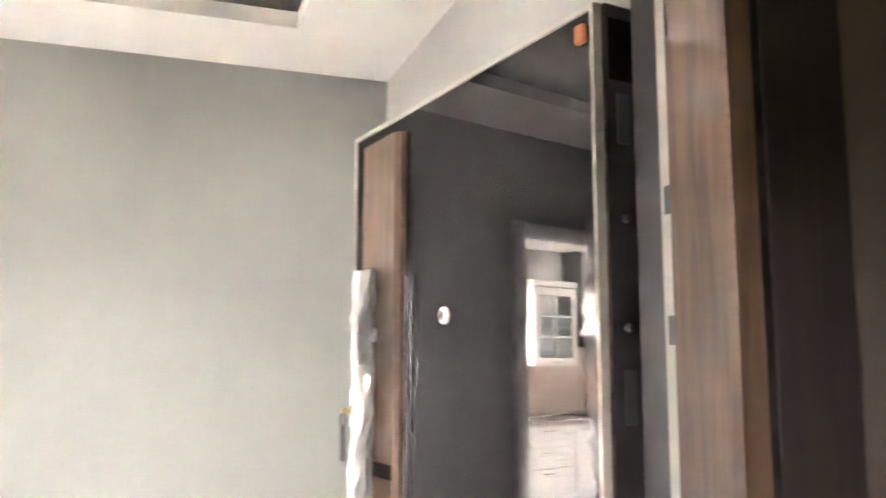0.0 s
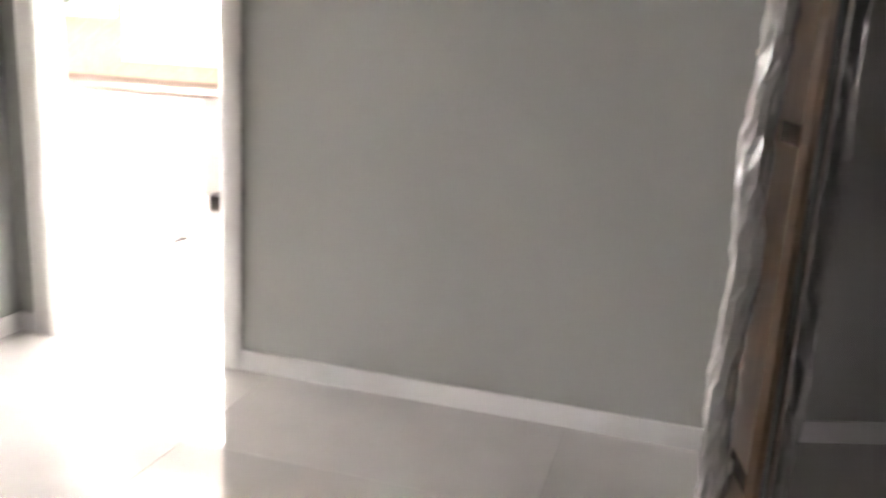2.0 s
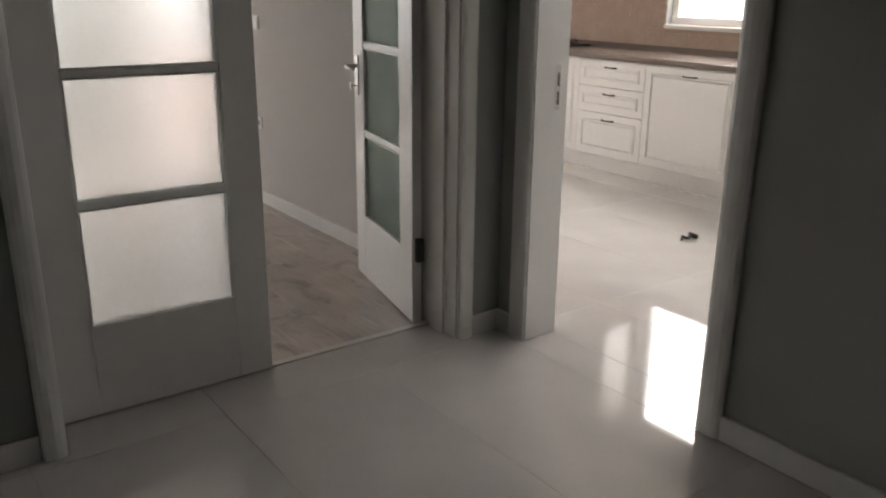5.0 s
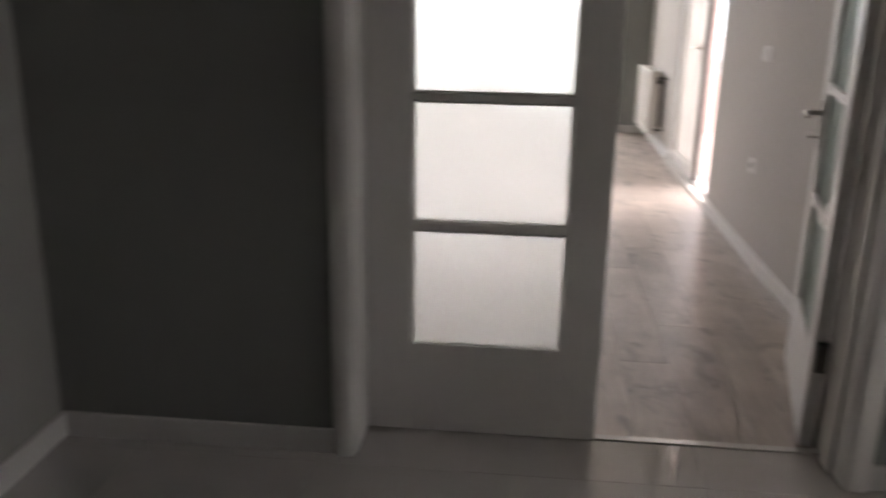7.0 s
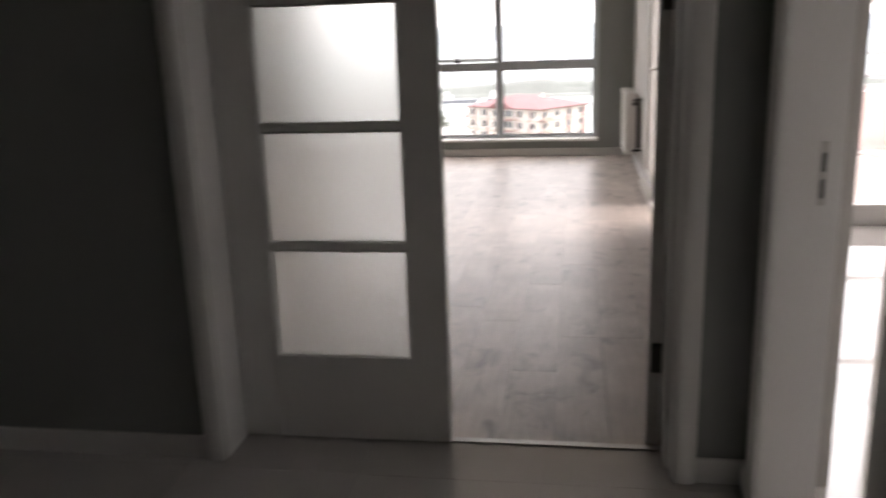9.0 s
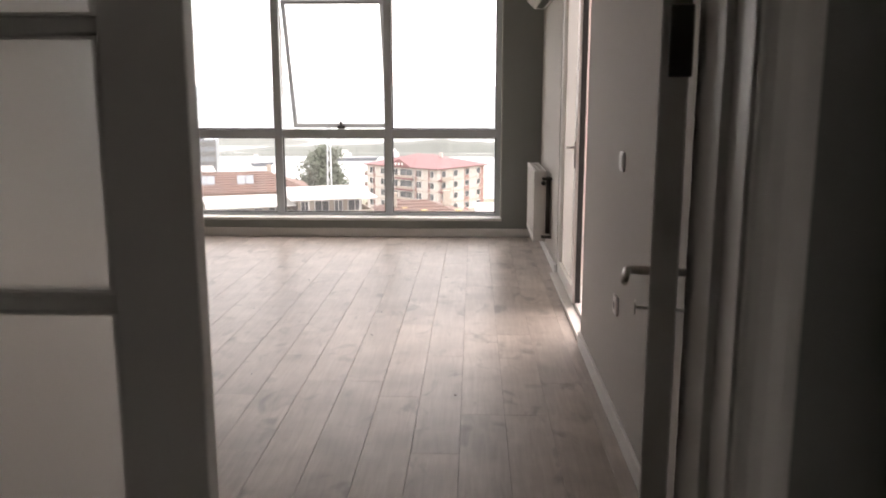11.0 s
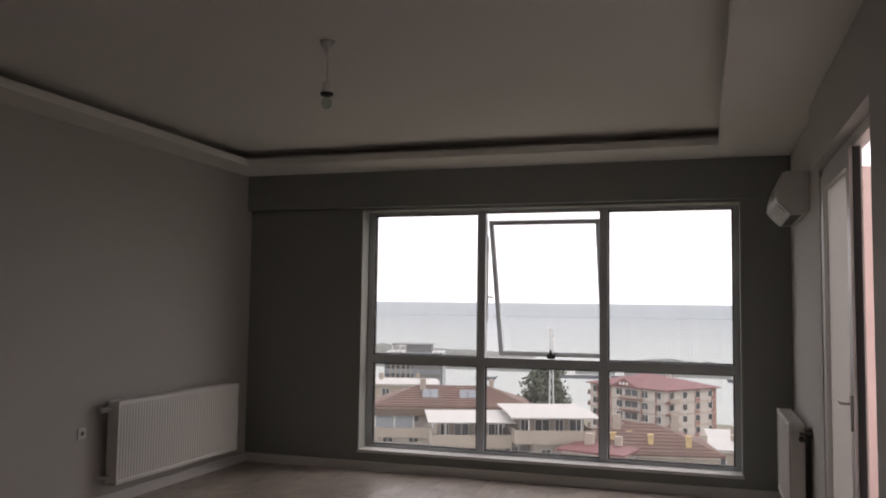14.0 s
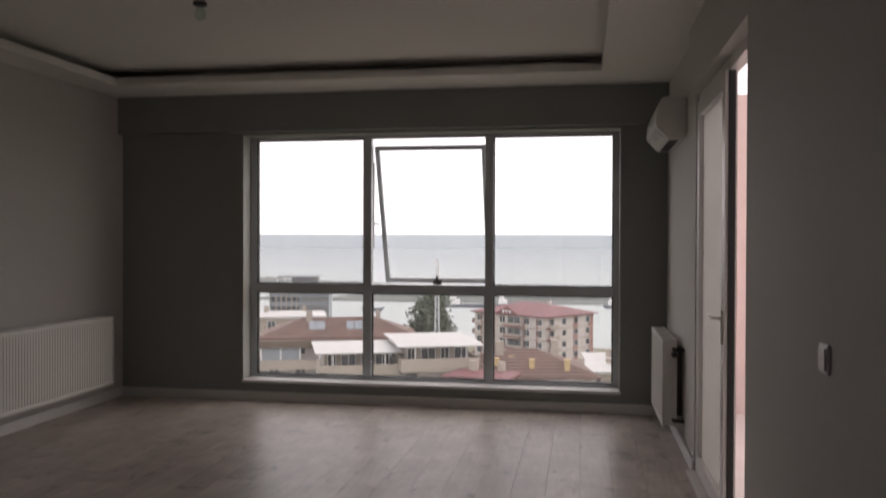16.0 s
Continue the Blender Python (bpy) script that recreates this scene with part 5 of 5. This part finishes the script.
encl = part("balcony", boxes((-11.5, 11.5, -1.4, 0, 16.7, 16.95), (-11.5, 11.5, -1.4, -1.2, 16.95, 18.15), (-11.5, -11.3, -1.2, 0, 16.95, 18.15), (11.3, 11.5, -1.2, 0, 16.95, 18.15)), "facade_cream", grey, "cream balcony parapet")
for k in range(9):
    x = -11.4 + k * 2.825
    part("mullion", boxes((x - 0.09, x + 0.09, -1.36, -1.24, 18.15, 20.35)), "far_white", encl)
    if k in (0, 1, 3, 4, 6):
        part("pane", boxes((x + 0.09, x + 2.735, -1.31, -1.29, 18.2, 20.3)), "facade_glass", encl)
low = house(set_on(-5.5, 93.0, -14.0, 6), 12, 15, 12, 6, "low house with an orange brown tiled roof and yellow chimneys", "facade_cream", "roof_tile", 2.7)
for x, y in ((-3.5, 2.0), (0.5, 1.2), (4.5, 0.8), (-1.5, 4.0)):
    part("chimney", boxes((x - 0.28, x + 0.28, y, y + 0.55, 18.0, 19.9), (x - 0.36, x + 0.36, y - 0.08, y + 0.63, 19.9, 20.05)), "facade_yellow", low, "yellow painted chimney")
house(set_on(-11.2, 89.5, -13.6, 6), -14, 6.5, 5, 6, "lean-to with a red sheet roof", "facade_cream", "roof_red", 0.7)
house(set_on(2.2, 113.0, -16.2, 6), 8, 9, 9, 6, "flat cream house with a pale roof", "facade_cream", "roof_white", 0.4)
house(set_on(6.5, 128.0, -17.0, 6), 4, 10, 10, 6, "small cream house with a pale sheet roof", "facade_cream", "roof_white", 0.6)
house(set_on(-57.0, 152.0, -13.4, 7), 20, 16, 12, 7, "cream house with a pale sheet roof", "facade_cream", "roof_white", 0.9)
house(set_on(24.0, 140.0, -12.0, 7), -12, 24, 14, 7, "cream block beyond the balcony", "facade_cream", "roof_tile", 3.0)
house(set_on(52.0, 120.0, -14.0, 7), -30, 22, 14, 7, "grey block beyond the balcony", "facade_grey", "roof_tile", 3.0)

tower = thing("office_tower", (-83.2, 236, GROUND - 2.3), "blue grey office tower with a rooftop canopy", "building", "town buildings", rz=14)
part("wall", boxes((-8.8, 8.8, 0, 16, 0, 23.0)), "facade_glass", tower)
for k in range(12):
    x = -8.4 + k * 1.52
    part("fin", boxes((x - 0.14, x + 0.14, -0.35, 0, 0, 23.4)), "facade_cream" if k in (1, 2, 3, 4, 5) else "facade_grey", tower)
for k in range(8):
    part("window_band", boxes((-8.7, 0.0, -0.08, -0.01, k * 2.9 + 0.8, k * 2.9 + 2.2)), "far_glass", tower)
    part("window_band", boxes((0.4, 8.7, -0.08, -0.01, k * 2.9 + 0.8, k * 2.9 + 2.2)), "facade_grey", tower)
part("roof_hut", boxes((-2.5, 5.0, 3, 12, 23.0, 25.2)), "facade_grey", tower)
part("roof_canopy", boxes((-7.0, 5.6, 2.4, 12.6, 25.2, 25.5)), "facade_grey", tower)
for x in (-6.8, -4.5):
    part("canopy_post", boxes((x - 0.1, x + 0.1, 2.6, 2.8, 23.0, 25.2)), "far_white", tower)
for x in (0.5, 3.0, 5.5):
    part("ring_sign", tube([(x + 0.95 * math.cos(k * math.tau / 18), -1.2, 14.2 + 1.25 * math.sin(k * math.tau / 18)) for k in range(19)], 0.2, 8), "far_white", tower, "white ring on the facade")

mast = thing("radio_mast", (-25.7, 147.6, GROUND), "grey lattice radio mast with small antennas", "mast")
mh = 31.0
for sx in (-1, 1):
    for sy in (-1, 1):
        part("leg", tube([(sx * 0.6, sy * 0.6, 0), (sx * 0.18, sy * 0.18, mh)], 0.07, 6), "alu", mast)
for k in range(16):
    z0, z1 = mh * k / 16, mh * (k + 1) / 16
    a, b = 0.6 - 0.42 * k / 16, 0.6 - 0.42 * (k + 1) / 16
    part("brace", tube([(-a, -a, z0), (b, -b, z1)], 0.045, 5), "alu", mast)
    part("brace", tube([(a, -a, z0), (-b, -b, z1)], 0.045, 5), "alu", mast)
for k in range(4):
    part("antenna", boxes((0.25 if k % 2 else -0.5, 0.5 if k % 2 else -0.25, -0.35, -0.2, mh - 1.8 - k * 1.6, mh - 0.2 - k * 1.6)), "far_white", mast)

broadleaf((-32.0, 177.0, GROUND), 21.8, 9.6, "tall dark tree between the roofs", 5)
broadleaf((9.0, 160.0, GROUND), 11, 8, "small dark tree by the apartment block", 8)


def ridge(name, x0, x1, y, depth, height, seed, material, label, kind="structure"):
    """A long mound with an uneven crest."""
    bm = bmesh.new()
    n = 90
    rows = []
    for i in range(n + 1):
        s = i / n
        x = x0 + (x1 - x0) * s
        e = min(1.0, s * 7, (1 - s) * 7)
        c = height * e * (0.72 + 0.5 * noise.noise(Vector((x * 0.02, seed, 0))) + 0.16 * noise.noise(Vector((x * 0.13, seed, 3))))
        rows.append([bm.verts.new((x, y, SEA - 0.5)), bm.verts.new((x, y + depth * 0.3, SEA + c * 0.75)), bm.verts.new((x, y + depth * 0.5, SEA + c)), bm.verts.new((x, y + depth, SEA - 0.5))])
    for a, b in zip(rows, rows[1:]):
        for k in range(3):
            bm.faces.new((a[k], b[k], b[k + 1], a[k + 1]))
    bmesh.ops.recalc_face_normals(bm, faces=bm.faces[:])
    return structure(name, bm, material, label, "land")


ridge("headland", -330, -120, 560, 90, 8, 1.5, "hill", "low wooded headland across the water")
ridge("breakwater", -235, 180, 470, 14, 2.6, 4.2, "hill", "grey harbour breakwater")
ridge("far_bank", -160, 260, 500, 24, 7.5, 7.7, "hill", "wooded bank behind the breakwater")
ridge("shore", -420, 420, 262, 12, 2.0, 9.1, "land", "rocky shore below the town")


def ship(at, rz, length, label):
    s = thing("ship", at, label, "ship", "harbour ships", rz=rz)
    part("hull", profile([(-length / 2, 1.6), (-length / 2 + 1.5, -0.3), (length / 2 - 2.5, -0.3), (length / 2, 2.4), (length / 2 - 2, 1.9)], "y", -1.6, 1.6), "ship", s)
    part("cabin", boxes((-length * 0.36, -length * 0.12, -1.3, 1.3, 1.6, 4.2)), "far_white", s)
    part("wheelhouse", boxes((-length * 0.33, -length * 0.2, -1.1, 1.1, 4.2, 5.8)), "far_white", s)
    part("mast", tube([(0, 0, 1.7), (0, 0, 9.0)], [0.14, 0.06], 6), "ship", s)
    return s


ship((-62, 440, SEA), 6, 24, "dark cargo boat moored by the breakwater")
ship((-38, 446, SEA), -4, 18, "dark fishing boat in the harbour")
ship((22, 450, SEA), 2, 22, "dark fishing boat near the far bank")
ship((-104, 405, SEA), 10, 12, "small dark boat on the water")
# Upright board that lifts the horizon; haze is put into its pale colour.
M["distance"] = mat("distant sea with haze mixed in", (0.54, 0.59, 0.615), 0.9, grain=0.03, grain_scale=0.01)
structure("backdrop", boxes((-4700, 4700, 4250, 4260, SEA - 2, 38)), "distance", "upright board coloured as hazy sea, raising the horizon", "backdrop")

# ---- floor pieces ----
def piece(name, me, parent, m):
    ob = new(name, me)
    ob.parent = parent
    ob.matrix_basis = m
    return ob


def slab_mesh(name, w, d, top, thick, gap, material):
    bm = boxes((gap, w - gap, gap, d - gap, top - thick, top))
    up = [e for e in bm.edges if all(abs(v.co.z - top) < 1e-6 for v in e.verts)]
    bmesh.ops.bevel(bm, geom=up, offset=0.0009, segments=1, affect="EDGES")
    me = bpy.data.meshes.new(name)
    bm.to_mesh(me)
    bm.free()
    me.materials.append(M[material])
    return me


PW, PL = 0.198, 1.26
whole = slab_mesh("plank", PW, PL, 0.0, 0.007, 0.0006, "laminate")
cut_cache = {}
x = 0.9425 - 26 * PW
col = 0
rng = random.Random(11)
while x < LXF - 0.002:
    w = min(PW, LXF - 0.001 - x)
    y = 0.05 - rng.choice((0.0, 0.42, 0.84, 0.21, 0.63, 1.05))
    while y < LY1 - 0.002:
        a, b = max(y, 0.05), min(y + PL, LY1 - 0.001)
        xa = max(x, LX0 + 0.001)
        xb = x + w
        if b - a > 0.02 and xb - xa > 0.01:
            if abs(b - a - PL) < 1e-6 and abs(xb - xa - PW) < 1e-6:
                me = whole
            else:
                key = (round(xb - xa, 3), round(b - a, 3))
                me = cut_cache.get(key) or slab_mesh("plank", xb - xa, b - a, 0.0, 0.007, 0.0006, "laminate")
                cut_cache[key] = me
            piece("plank", me, floor_l, pose(xa, a, 0))
        y += PL
    x += PW
    col += 1


def tile_field(x0, x1, y0, y1, ox, oy, w, d):
    i0, j0 = math.floor((x0 - ox) / w), math.floor((y0 - oy) / d)
    cache = {}
    i = i0
    while ox + i * w < x1:
        j = j0
        while oy + j * d < y1:
            a0, a1 = max(x0, ox + i * w), min(x1, ox + (i + 1) * w)
            b0, b1 = max(y0, oy + j * d), min(y1, oy + (j + 1) * d)
            if a1 - a0 > 0.01 and b1 - b0 > 0.01:
                key = (round(a1 - a0, 3), round(b1 - b0, 3))
                me = cache.get(key) or slab_mesh("tile", a1 - a0, b1 - b0, 0.0, 0.005, 0.0005, "tile")
                cache[key] = me
                piece("tile", me, floor_h, pose(a0, b0, 0))
            j += 1
        i += 1


tile_field(-4.0, KX0, -4.4, 0.018, 0.318, -1.43, 0.6, 1.2)
tile_field(KX0, KX1, KY0, KY1, 0.318, -1.43, 0.6, 1.2)

# travertine bricks behind the worktop
sp_wall = tagged(new("backsplash"), "brown travertine brick backsplash", "backsplash", kind="structure")
bed = part("mortar", boxes((KX1 - 0.008, KX1 - 0.001, KWY1 + 0.001, 3.39, 0.94, 1.62), (KX1 - 0.008, KX1 - 0.001, -1.86, KWY0 - 0.001, 0.94, 1.42), (KX1 - 0.008, KX1 - 0.001, KWY0, KWY1, 0.94, KWZ0 - 0.03)), "splash", sp_wall)
bw, bh = 0.10, 0.034
verts, faces = [], []
rng = random.Random(2)
bricks = 0
z = 0.945
row = 0
while z < 1.60:
    y = -1.86 - (bw / 2 if row % 2 else 0)
    while y < 3.38:
        a, b = max(y, -1.86) + 0.0015, min(y + bw * rng.uniform(0.95, 1.0), 3.385)
        inside = (z + bh < KWZ0 - 0.03) or b < KWY0 or a > KWY1
        if inside and b - a > 0.02 and (a > KWY1 or z < 1.40):
            o = rng.uniform(0.012, 0.019)
            i = len(verts)
            for cx in (KX1 - o, KX1 - 0.006):
                verts += [(cx, a, z), (cx, b, z), (cx, b, z + bh - 0.003), (cx, a, z + bh - 0.003)]
            faces += [(i, i + 3, i + 2, i + 1), (i, i + 1, i + 5, i + 4), (i + 1, i + 2, i + 6, i + 5), (i + 2, i + 3, i + 7, i + 6), (i + 3, i, i + 4, i + 7)]
        y += bw
    z += bh
    row += 1
me = bpy.data.meshes.new("bricks")
me.from_pydata(verts, [], faces)
me.materials.append(M["splash"])
br = new("bricks", me)
br.parent = sp_wall
tagged(br, kind="stuff")


# ---- crumbs left on the laminate ----
rng = random.Random(23)
bm = bmesh.new()
for k in range(16):
    x, y, r0 = rng.uniform(-2.4, 0.4), rng.uniform(1.0, 5.4), rng.uniform(0.0025, 0.0055)
    q = bmesh.ops.create_icosphere(bm, subdivisions=1, radius=r0)
    bmesh.ops.scale(bm, verts=q["verts"], vec=(rng.uniform(0.8, 1.6), 1.0, 0.7))
    bmesh.ops.translate(bm, verts=q["verts"], vec=(x, y, r0 * 0.55))
tagged(solid("crumbs", bm, "rubber"), "dark crumbs scattered on the laminate floor", "debris", kind="stuff")
